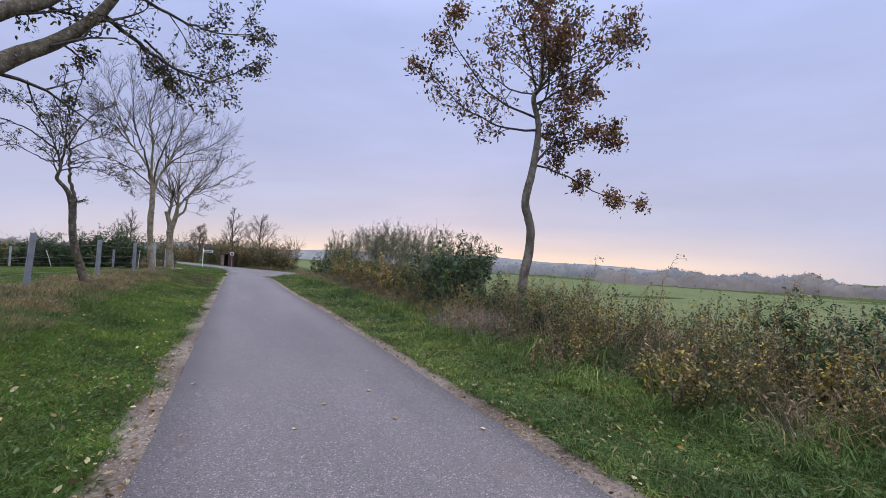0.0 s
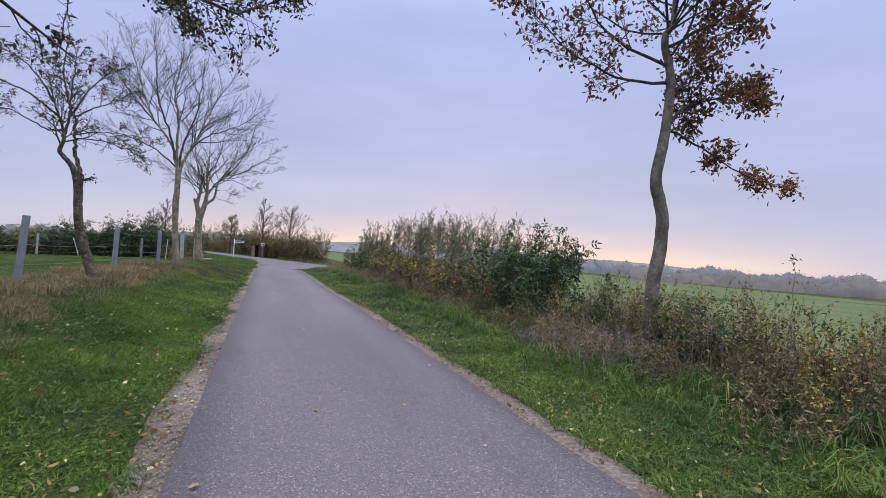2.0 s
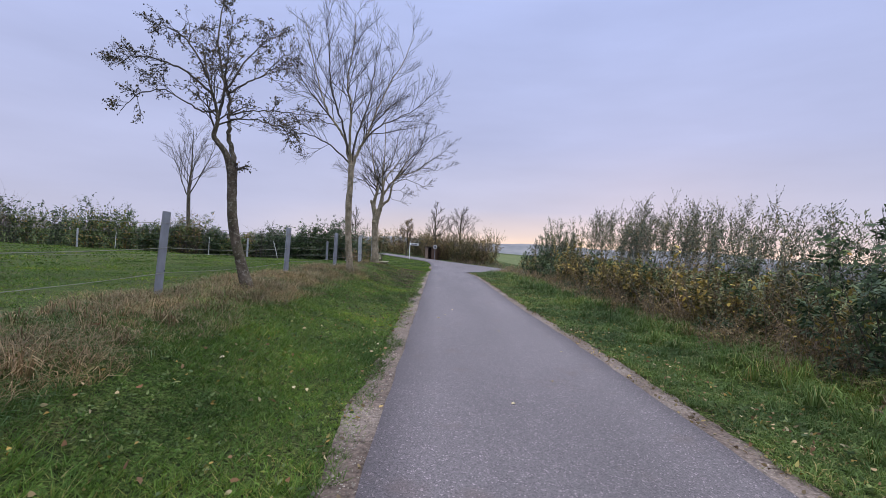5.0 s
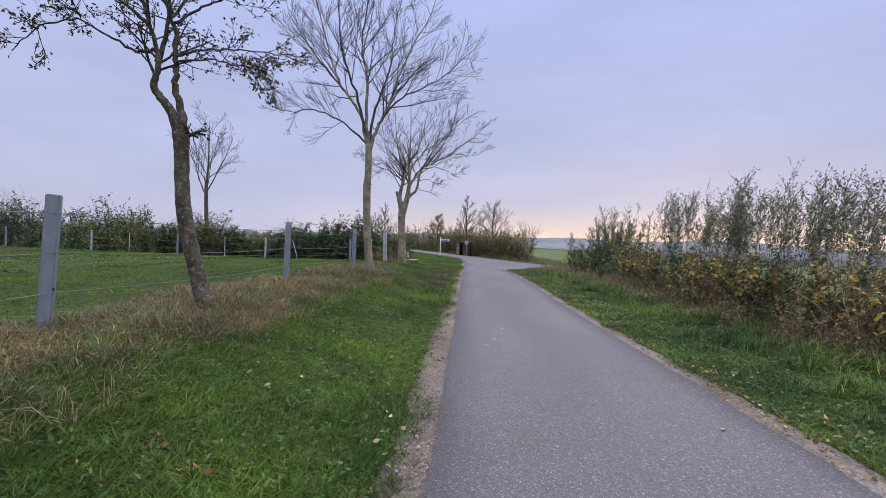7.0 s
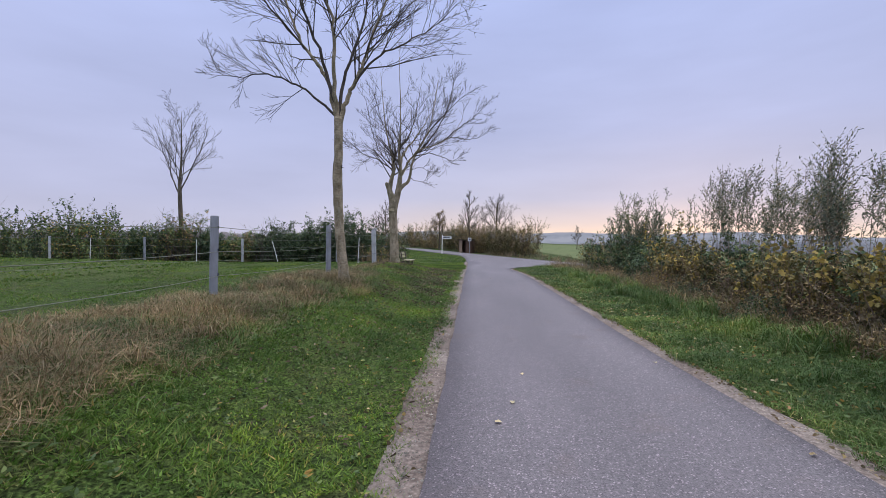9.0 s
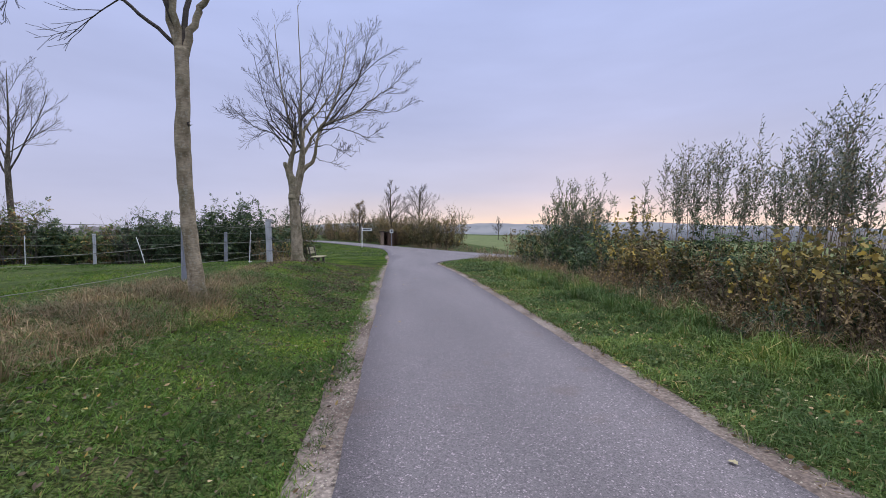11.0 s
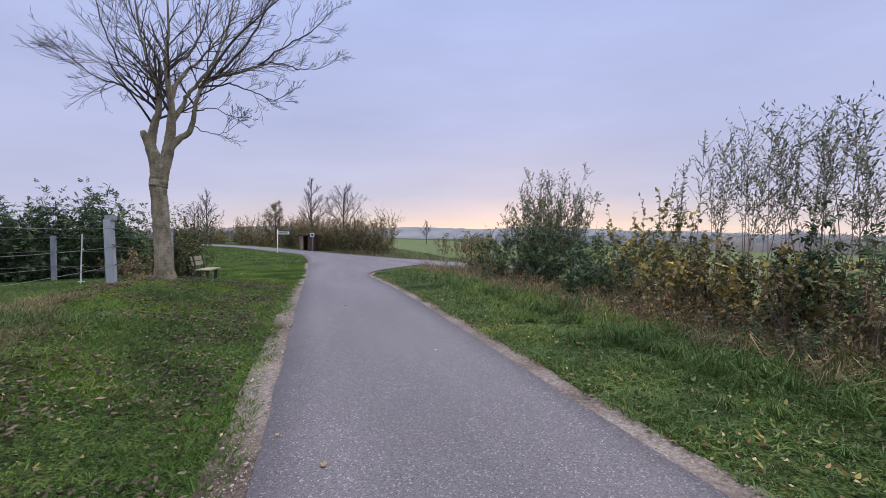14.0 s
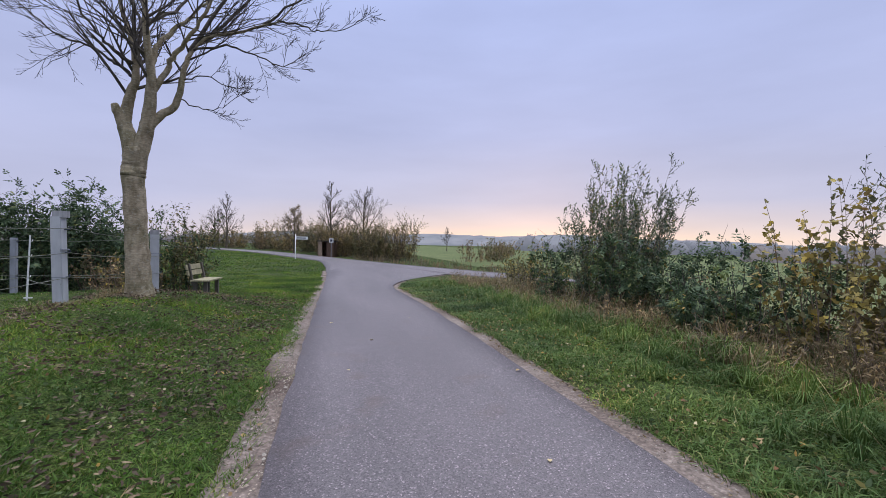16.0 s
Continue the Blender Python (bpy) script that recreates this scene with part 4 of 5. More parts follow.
# ---- bench ----
def bench(x, y, turn):
    z = land(x, y)
    top = thing("bench", x, y, z, "small weathered wooden bench on the grass by the tree", "bench")
    top.rotation_euler = (0, 0, turn)
    def board(name, c, size, mat_b, lean=0.0):
        bm = bmesh.new()
        bmesh.ops.create_cube(bm, size=1, matrix=Matrix.Translation(c) @ Matrix.Rotation(lean, 4, "X") @ Matrix.Diagonal((*size, 1)))
        bmesh.ops.bevel(bm, geom=bm.edges[:], offset=0.006, segments=1, affect="EDGES")
        me = bpy.data.meshes.new(name)
        bm.to_mesh(me)
        bm.free()
        me.materials.append(mat_b)
        part(name, me, top)
    for yy in (-0.16, 0.0, 0.16):
        board("seat_slat", (0, yy, 0.45), (1.1, 0.145, 0.045), M_BENCH)
    for zz in (0.66, 0.82):
        board("back_slat", (0, 0.29 + (zz - 0.6) * 0.25, zz), (1.1, 0.04, 0.14), M_BENCH, -0.2)
    for xx in (-0.42, 0.42):
        board("leg", (xx, -0.12, 0.19), (0.09, 0.10, 0.46), M_BENCH_DARK)
        board("leg", (xx, 0.14, 0.19), (0.09, 0.10, 0.46), M_BENCH_DARK)
        board("back_support", (xx, 0.26, 0.62), (0.07, 0.05, 0.62), M_BENCH_DARK, -0.2)


bench(-3.40, 35.3, radians(84))


# ---- junction: sign, shelter, board ----
def road_sign(x, y):
    z = dip(y) - 0.03
    top = thing("road_sign", x, y, z, "white finger signpost on a pale pole beside the road", "sign")
    p = Pieces()
    p.tube([Vector((0, 0, -0.2)), Vector((0, 0, 2.65))], [0.045, 0.045], 10)
    part("pole", p.mesh("pole", M_WHITE, True), top)
    p = Pieces()
    p.box(Vector((0.62, 0, 2.25)), (1.3, 0.03, 0.32))
    board = part("board", p.mesh("board", M_WHITE), top, "white sign board")
    p = Pieces()
    p.box(Vector((0.6, -0.02, 2.25)), (0.95, 0.01, 0.10))
    part("lettering", p.mesh("lettering", M_SIGN_DARK), board, "dark line of lettering")


def shelter(x, y, turn):
    z = dip(y) - 0.06
    top = thing("shelter", x, y, z, "small brown wooden roadside shelter under bare trees", "shelter")
    top.rotation_euler = (0, 0, turn)
    top.scale = (0.8, 0.8, 0.95)
    def plate(name, c, size, mat_b, label=""):
        p = Pieces()
        p.box(Vector(c), size)
        part(name, p.mesh(name, mat_b), top, label)
    plate("back_wall", (0, 0.8, 1.0), (2.6, 0.06, 2.0), M_SHELTER)
    plate("side_wall", (-1.3, 0, 1.0), (0.06, 1.6, 2.0), M_SHELTER_LIGHT)
    plate("side_wall", (1.3, 0, 1.0), (0.06, 1.6, 2.0), M_SHELTER)
    plate("front_wall", (-0.95, -0.8, 1.0), (0.65, 0.06, 2.0), M_SHELTER_LIGHT)
    plate("front_wall", (0.75, -0.8, 1.0), (1.15, 0.06, 2.0), M_SHELTER)
    plate("roof", (0, 0, 2.08), (2.95, 2.0, 0.12), M_ROOF)
    for i in range(8):
        plate("batten", (0.22 + i * 0.15, -0.84, 1.0), (0.02, 0.02, 1.95), M_SHELTER)


def notice_board(x, y):
    z = dip(y) - 0.05
    top = thing("notice_sign", x, y, z, "small white square sign on a post by the shelter", "sign")
    p = Pieces()
    p.tube([Vector((0, 0, -0.2)), Vector((0, 0, 2.3))], [0.04, 0.04], 8)
    part("pole", p.mesh("pole", M_POST_GREY), top)
    p = Pieces()
    p.box(Vector((0, -0.06, 2.05)), (0.5, 0.03, 0.5))
    board = part("board", p.mesh("board", M_WHITE), top)
    p = Pieces()
    p.box(Vector((0, -0.08, 2.05)), (0.28, 0.01, 0.28))
    part("symbol", p.mesh("symbol", M_SIGN_DARK), board)


road_sign(-3.8, 71.1)
shelter(-0.4, 78.2, radians(-30))
notice_board(-0.05, 76.0)


# ---- field side: bushes and weeds ----
shrub("elder_bush", 5.77, 11.35, 0.95, 1.2, 2.4, 62, (M_LEAF_ELDER, 0.088, 0.046), 101, "dense dark green elder bush beside the lane", (M_LEAF_GREEN, 0.085, 0.044), M_TWIG, per=4, twiggy=9, droop=0.45, style="pinnate", gaps=0.24, share=0.06, splay=0.6, least=0.62, twig=(0.12, 0.24))
shrub("elder_bush", 6.3, 13.3, 0.8, 1.0, 1.75, 22, (M_LEAF_ELDER, 0.085, 0.036), 102, "dark green elder bush among willows", per=4, twiggy=6, style="pinnate", gaps=0.4)
rs = np.random.default_rng(77)
for i in range(17):
    y = 12.9 + i * 0.725 + rs.uniform(-0.25, 0.25)
    shrub("willow_bush", 6.8 + rs.uniform(-0.35, 0.45), y, 0.85, 1.0, 2.34 + 0.72 * smooth(14, 19, y) + 0.2 * math.sin(i * 1.7), 15, (M_LEAF_WILLOW, 0.068, 0.021), 110 + i,
          "tall slender willow stems with narrow grey-green leaves", None, M_TWIG_RED, per=7, bare=0.56 - 0.16 * smooth(17, 14, y), lean=(0.08, -0.02), twiggy=23, group="willow thicket", wander=0.06, stem_r=0.0085, twig=(0.05, 0.15), splay=0.7, least=0.78,
          droop=-0.12, style="plume", wind=(0.26, -0.08, 0.05))
for i in range(12):
    y = 12.5 + i * 1.05 + rs.uniform(-0.3, 0.3)
    shrub("withered_bush", 5.6 + rs.uniform(-0.2, 0.35), y, 0.65, 0.75, 1.3 + rs.uniform(-0.3, 0.25), 46, (M_LEAF_BROWN if i % 4 else M_LEAF_OLIVE, 0.055, 0.026), 130 + i,
          "withered brown thicket with some green leaves", (M_LEAF_OLIVE if i % 4 else M_LEAF_YELLOW, 0.07, 0.042), M_TWIG_RED if i % 3 else M_DEAD, per=6, twiggy=8, group="withered thicket", wander=0.26, gaps=0.36, stem_r=0.008)
for i, (x, y, h) in enumerate(((6.1, 15.2, 1.35), (6.0, 16.6, 1.2), (6.2, 17.7, 1.5), (6.2, 18.8, 1.2), (6.3, 19.9, 1.5), (6.0, 21.1, 1.25), (6.1, 22.4, 1.75), (6.2, 23.5, 1.4))):
    shrub("hedge_bush", x, y, 0.8, 0.8, h * 1.04, 26, (M_LEAF_ELDER, 0.068, 0.034), 540 + i, "dark green bush among the willow stems", (M_LEAF_GREEN, 0.06, 0.032), M_TWIG_RED, per=5, twiggy=7, group="low bushes", style="pinnate", gaps=0.3, share=0.3, splay=0.5)
for i in range(15):
    y = 11.6 + i * 0.92 + rs.uniform(-0.2, 0.2)
    shrub("withered_weeds", 5.0 + rs.uniform(-0.2, 0.25), y, 0.5, 0.6, 0.74 + rs.uniform(-0.2, 0.25), 38, (M_LEAF_BROWN if i % 3 else M_LEAF_ELDER, 0.052, 0.02), 480 + i, "tangle of withered brown weeds at the verge", None,
          M_DEAD if i % 2 else M_TWIG_RED, per=5, twiggy=6, group="withered weeds", category="weeds", stem_r=0.006, wander=0.34, gaps=0.35)
for i, (x, y, h) in enumerate(((5.7, 19.9, 1.65), (5.8, 21.0, 1.2), (5.8, 16.3, 1.8), (5.75, 14.9, 1.45), (5.8, 18.3, 1.5), (5.9, 25.4, 2.05), (5.8, 24.7, 1.5), (5.9, 23.2, 1.3))):
    shrub("maple_bush", x, y, 0.75, 0.75, h * 1.04, 30, (M_LEAF_YELLOW, 0.088, 0.072), 150 + i, "young maple bush with yellowing leaves", (M_LEAF_OLIVE, 0.085, 0.07), M_TWIG_RED, per=5, bare=0.15, twiggy=9, group="young maples", gaps=0.3, share=0.42, splay=0.5, droop=0.35)
for i, (x, y, h) in enumerate(((6.1, 26.4, 1.75), (6.3, 27.4, 1.6), (6.6, 28.4, 1.35), (5.7, 27.2, 0.9))):
    shrub("hedge_bush", x, y, 0.75, 0.7, h, 24, (M_LEAF_ELDER, 0.07, 0.036), 160 + i, "dark green bush with brambles at its foot", (M_LEAF_GREEN, 0.06, 0.034), M_TWIG, per=4, twiggy=8, group="low bushes", style="pinnate", gaps=0.36, share=0.15, splay=0.5)
shrub("willow_bush", 6.85, 31.0, 1.25, 1.25, 3.3, 84, (M_LEAF_WILLOW, 0.095, 0.026), 170, "broad willow bush with silvery narrow leaves", (M_LEAF_GREEN, 0.08, 0.03), M_TWIG_RED, per=9, bare=0.2, twiggy=20, twig=(0.06, 0.14), share=0.25, style="plume", wind=(0.2, -0.05, 0.1), droop=-0.1, splay=0.55, wander=0.08, least=0.6)
for i, (x, y, h, r) in enumerate(((6.0, 31.6, 2.1, 0.9), (6.2, 29.9, 1.7, 0.9), (6.9, 30.4, 1.9, 0.9))):
    shrub("hedge_bush", x, y, r, r, h, 26, (M_LEAF_ELDER, 0.085, 0.046), 171 + 20 * i, "dark green bush under the willow", (M_LEAF_GREEN, 0.08, 0.04), per=4, twiggy=8, group="low bushes", style="pinnate", gaps=0.36, share=0.15, splay=0.5)
for i, (x, y, h) in enumerate(((6.1, 33.8, 1.75), (6.6, 35.6, 1.5), (7.2, 37.5, 1.4))):
    shrub("yellow_bush", x, y, 0.9, 0.9, h, 26, (M_LEAF_OLIVE, 0.075, 0.045), 175 + i, "olive and yellow leaved bush by the lane mouth", (M_LEAF_YELLOW, 0.07, 0.04), per=5, twiggy=8, group="yellow bushes", gaps=0.3, share=0.4)
for i in range(9):
    y = 24 + i * 1.9
    shrub("withered_weeds", 5.05 + 0.06 * i + rs.uniform(-0.2, 0.3), y, 0.6, 0.9, 0.7, 40, (M_LEAF_BROWN, 0.055, 0.022), 180 + i, "tangle of withered brown weeds at the verge", None, M_DEAD if i % 2 else M_TWIG_RED, per=3, twiggy=6, group="withered weeds", category="weeds", stem_r=0.006, wander=0.3, gaps=0.4)
for i, (x, y) in enumerate(((4.75, 7.6), (4.6, 8.7), (5.2, 8.2))):
    shrub("dead_weeds", x, y, 0.65, 0.65, 0.66, 110, (M_DEAD, 0.04, 0.010), 200 + i, "matted clump of dead grey-pink weeds", None, M_DEAD, per=3, twiggy=9, group="dead weeds", category="weeds", stem_r=0.005, wander=0.34)
for i in range(46):
    y = 0.5 + i * 0.207 + rs.uniform(-0.2, 0.2)
    x = 5.1 + (i % 5) * 0.48 + rs.uniform(-0.3, 0.3)
    shrub("bramble_bush", x, y, 0.5, 0.5, 1.04 + 0.06 * (i % 5) + 0.25 * smooth(5, 9, y) + rs.uniform(-0.18, 0.24), 24, (M_LEAF_GREEN if i % 3 == 0 else M_LEAF_OLIVE, 0.046, 0.024), 210 + i, "loose green bramble and weeds at the field edge",
          (M_LEAF_BROWN if i % 2 else M_LEAF_YELLOW, 0.044, 0.022), M_DEAD if i % 3 == 0 else M_TWIG_RED, per=6, twiggy=8, group="brambles", stem_r=0.0055, wander=0.26, twig=(0.10, 0.26), gaps=0.36, share=0.5)
for i in range(22):
    y = 0.9 + i * 0.47 + rs.uniform(-0.2, 0.2)
    x = 4.6 + (i % 3) * 0.35 + rs.uniform(-0.2, 0.2)
    shrub("weed_tangle", x, y, 0.5, 0.5, 0.55 + rs.uniform(-0.12, 0.28), 36, (M_LEAF_GREEN if i % 3 else M_LEAF_BROWN, 0.052, 0.022), 520 + i, "low tangle of half-withered weeds and grass",
          (M_LEAF_BROWN if i % 2 else M_LEAF_OLIVE, 0.045, 0.02), M_DEAD, per=3, twiggy=6, group="withered weeds", category="weeds", stem_r=0.0045, wander=0.4, gaps=0.45)
for i, (x, y, h, r) in enumerate(((4.5, 3.15, 0.8, 0.4), (5.7, 2.1, 0.78, 0.4), (5.7, 5.4, 1.15, 0.5), (6.6, 8.8, 1.2, 0.45), (6.2, 7.4, 1.1, 0.4))):
    shrub("yellow_bush", x, y, r, r, h, 26, (M_LEAF_YELLOW, 0.06, 0.036), 240 + i, "small bush with bright yellow autumn leaves", (M_LEAF_BROWN, 0.06, 0.036), per=5, twiggy=7, group="yellow bushes", stem_r=0.006, gaps=0.2, share=0.15)
for i in range(16):
    shrub("tall_weeds", 6.3 + rs.uniform(-0.5, 1.3), 0.9 + i * 0.55, 0.3, 0.3, 1.12 + rs.uniform(-0.2, 0.28), 5, (M_LEAF_ELDER if i % 2 else M_LEAF_GREEN, 0.06, 0.022), 260 + i, "tall thin seeding weeds at the field edge",
          None, M_TWIG_RED, per=4, twiggy=9, group="tall weeds", category="weeds", stem_r=0.006, wander=0.06, twig=(0.05, 0.12))

for i, (x, y, h, r) in enumerate(((6.9, 3.2, 1.38, 0.6), (6.5, 2.2, 1.3, 0.55), (5.8, 6.9, 1.1, 0.5), (5.6, 8.9, 1.25, 0.5))):
    shrub("hedge_bush", x, y, r, r, h, 22, (M_LEAF_ELDER, 0.062, 0.032), 580 + i, "dark green bush standing among the brambles", (M_LEAF_GREEN, 0.055, 0.03), M_TWIG, per=4, twiggy=8, group="low bushes", stem_r=0.007, style="pinnate", gaps=0.34, share=0.3, splay=0.5)


def arching_cane(x, y, h, reach, heading, seed):
    """One long pale cane bowing over the weeds."""
    rng = np.random.default_rng(seed)
    top = thing("arching_cane", x, y, land(x, y), "long thin dry cane bowing out of the brambles", "cane", "arching canes")
    a = radians(heading)
    way = Vector((math.sin(a), math.cos(a), 0))
    pts = [way * (reach * u ** 1.7) + Vector((0, 0, h * math.sin(1.75 * u) - 0.05)) + Vector(rng.normal(size=3)) * 0.012 for u in [i / 14 for i in range(15)]]
    p = Pieces()
    p.tube(pts, [0.0075 * (1 - 0.75 * i / 14) for i in range(15)], 5)
    part("stalk", p.mesh("stalk", M_TWIG_RED), top)
    c = np.repeat(np.array([tuple(q) for q in pts[6:]]), 2, axis=0) + rng.normal(size=(18, 3)) * 0.03
    part("leaves", leaves_mesh("leaves", leaf_verts(rng, c, 0.05, 0.022, 0.4), M_LEAF_BROWN), top)


for i, (x, y, h, reach, heading) in enumerate(((5.5, 5.6, 1.75, 0.9, 60), (5.9, 4.6, 1.8, 1.2, 75), (6.3, 3.2, 1.6, 1.1, 95), (5.1, 7.0, 1.1, 0.8, 240), (5.0, 9.3, 1.0, 0.7, 200), (5.1, 18.0, 1.2, 1.0, 260), (5.2, 22.6, 1.2, 1.1, 250), (5.1, 26.2, 1.1, 0.9, 255))):
    arching_cane(x, y, h, reach, heading, 960 + i)

# ---- paddock side: hedge ----
rs = np.random.default_rng(78)
HEDGE_TOPS = ((-40, 2.9), (-29.3, 3.6), (-25, 2.8), (-21.4, 3.5), (-19.2, 2.1), (-15.8, 2.7), (-14.1, 1.5), (-12.4, 2.1), (-11.3, 1.9), (-10.6, 2.5), (-9.4, 2.0), (-7.6, 2.85), (-6.9, 2.9), (-6.0, 2.1), (-5.6, 1.8))
for i in range(34):
    x = -5.9 - i * 1.15
    top_h = float(np.interp(x, [a for a, b in HEDGE_TOPS], [b for a, b in HEDGE_TOPS])) + (0.15 if i < 4 else -0.05)
    near = i < 12
    shrub("hedge_bush", x, 35.6 + rs.uniform(-0.5, 0.5), 1.0, 0.9, top_h * rs.uniform(0.9, 1.08), 50 if near else 30, (M_LEAF_ELDER if i % 3 or i < 6 else M_LEAF_GREEN, 0.115 if near else 0.15, 0.056 if near else 0.08), 300 + i, "dark leafy hedge bush behind the paddock fence",
          (M_LEAF_ELDER if i < 6 else M_LEAF_BROWN if i % 3 == 0 else M_LEAF_GREEN, 0.09, 0.045), M_TWIG, per=4 if near else 7, twiggy=8, group="paddock hedge", style="pinnate" if near else "sprig", gaps=0.2, splay=0.5, droop=0.1, least=0.7)
for i, (x, y, h) in enumerate(((-20.6, 34.7, 2.9), (-22.6, 34.8, 2.5))):
    shrub("hedge_bush", x, y, 1.2, 0.9, h, 34, (M_LEAF_GREEN, 0.15, 0.085), 334 + i, "tall light green bush in the paddock hedge", (M_LEAF_YELLOW, 0.12, 0.07), per=5, twiggy=8, gaps=0.25, share=0.15)
for i, (x, h) in enumerate(((-15.6, 3.0), (-16.8, 2.8), (-27.8, 3.6), (-28.9, 3.7), (-11.0, 2.6))):
    shrub("bare_shrub", x, 35.0, 0.8, 0.7, h, 26, (M_LEAF_BROWN, 0.08, 0.03), 345 + i, "leafless twiggy shrub standing up out of the hedge", None, M_TWIG, per=1, twiggy=9, group="bare hedge shrubs", gaps=0.6, bare=0.3, splay=0.8, stem_r=0.012)
shrub("bare_shrub", -4.75, 37.2, 1.0, 0.95, 2.8, 64, (M_LEAF_OLIVE, 0.10, 0.055), 330, "twiggy half-bare shrub behind the bench", (M_LEAF_ELDER, 0.10, 0.05), M_TWIG, per=6, twiggy=11, gaps=0.1, splay=0.6, least=0.45)
shrub("withered_weeds", -4.6, 33.6, 0.8, 0.7, 0.9, 30, (M_LEAF_BROWN, 0.07, 0.04), 331, "brown weeds by the corner post", (M_LEAF_YELLOW, 0.07, 0.045), M_TWIG_RED, per=3, twiggy=6, category="weeds")
shrub("withered_weeds", -5.3, 33.9, 0.6, 0.6, 1.2, 26, (M_LEAF_BROWN, 0.08, 0.05), 332, "russet leaved weeds before the hedge", (M_LEAF_OLIVE, 0.07, 0.045), M_TWIG_RED, per=3, twiggy=7, category="weeds", gaps=0.2)

# ---- junction thicket and far trees ----
PLAN_FAR = [(6, 0.5, 0.6, 0.1, 0.05), (5, 0.5, 0.6, 0.14, 0.05), (3, 0.5, 0.6, 0.16, 0.04), (0, 0, 0, 0.2, 0)]


def far_tree(x, y, h, seed, label, leaf=None, wide=0.5):
    z = dip(y) - 0.1
    tree("bare_tree", (x, y, z), [(0, 0, 0), (0.1, 0, h * 0.3), (0, 0.1, h * 0.6), (0.1, 0, h)], [h * 0.018, h * 0.015, h * 0.009, 0.01],
         [(0.25 + 0.048 * i, 137.5 * i + seed * 40, 38 + 2.0 * i, h * wide * (1 - 0.05 * i), h * 0.006) for i in range(14)], PLAN_FAR, M_BARK_BROWN, 400 + seed, label, leaf, None, "trees at the junction", 7, (), 0.009)


far_tree(-0.2, 80.8, 9.8, 1, "bare upright tree behind the shelter", None, 0.40)
far_tree(3.9, 77.6, 8.3, 2, "broad bare tree beside the road", None, 0.62)
far_tree(-5.5, 90, 7.0, 3, "half-bare tree in the roadside thicket", (M_LEAF_BROWN, 1, 0.12, 0.06, 0.15), 0.45)
far_tree(-20.6, 117, 11, 4, "bare tree beyond the green slope", None, 0.42)
far_tree(-23.8, 121, 8.5, 5, "bare spreading tree beyond the green slope", None, 0.5)
far_tree(28.3, 128, 6.0, 6, "small lone tree in the far field", None, 0.42)
rs = np.random.default_rng(79)
far_side = [p for p in curve_points(CROSS, 1.0) if 60 < p.y < 140]
for i, p in enumerate(far_side[::2]):
    near = p.y < 92
    if not near and i % 2:
        continue
    off = rs.uniform(4.4, 6.4) if near else rs.uniform(5, 8)
    x, y = p.x + 0.88 * off, p.y + 0.47 * off
    if y < 67 or abs(x + 0.4) < 1.7 and abs(y - 78) < 1.6:
        continue
    h = 4.5 + rs.uniform(-1.1, 0.9) if near else 4.6 + rs.uniform(-1.0, 0.9)
    shrub("thicket_bush", x, y, 1.5 if near else 2.4, 1.3 if near else 2.0, h, 44 if near else 30, (M_LEAF_OLIVE if i % 3 else M_LEAF_BROWN, 0.17 if near else 0.26, 0.085 if near else 0.13), 420 + i,
          "brown half-bare thicket bush along the road", (M_LEAF_BROWN if i % 3 else M_LEAF_YELLOW, 0.16, 0.08), M_TWIG, per=6, twiggy=13, group="roadside thicket", stem_r=0.016, gaps=0.15, splay=0.7, twig=(0.12, 0.3))
near_side = [p for p in curve_points(CROSS, 1.0) if 44 < p.y < 71]
for i, p in enumerate(near_side):
    x, y = p.x + 0.9 * rs.uniform(2.7, 3.5), p.y + 0.44 * 3.1
    shrub("withered_weeds", x, y, 0.6, 0.8, 0.62 + rs.uniform(-0.25, 0.35), 20, (M_LEAF_BROWN if i % 3 else M_LEAF_OLIVE, 0.07, 0.03), 850 + i, "low withered weeds along the far road edge", None, M_DEAD, per=3, twiggy=5, group="weeds along the road", category="weeds", stem_r=0.008)
for i in range(12):
    x, y = 17 + i * 1.6 + rs.uniform(-1, 1), 70 + i * 3.0
    shrub("field_bush", x, y, 2.2, 1.8, 2.6 + rs.uniform(-0.9, 0.9), 18, (M_LEAF_OLIVE if i % 2 else M_LEAF_BROWN, 0.2, 0.11), 470 + i, "bush in the hedge row across the field", None, M_TWIG_RED, per=4, twiggy=7, group="field hedge row", stem_r=0.02)


# ---- far fields, woods, hills ----
def field_sheet(name, x0, x1, y0, y1, lift, label):
    p = Pieces()
    xs = axis_steps([(x0, x1, (x1 - x0) / 24)])
    ys = axis_steps([(y0, y1, (y1 - y0) / 24)])
    for y in ys:
        for x in xs:
            p.v.append(Vector((x, y, land(x, y) + lift)))
    w = len(xs)
    p.f = [(j * w + i, j * w + i + 1, (j + 1) * w + i + 1, (j + 1) * w + i) for j in range(len(ys) - 1) for i in range(w - 1)]
    tagged(new(name, p.mesh(name, M_FIELD, True)), label, "field", kind="structure")


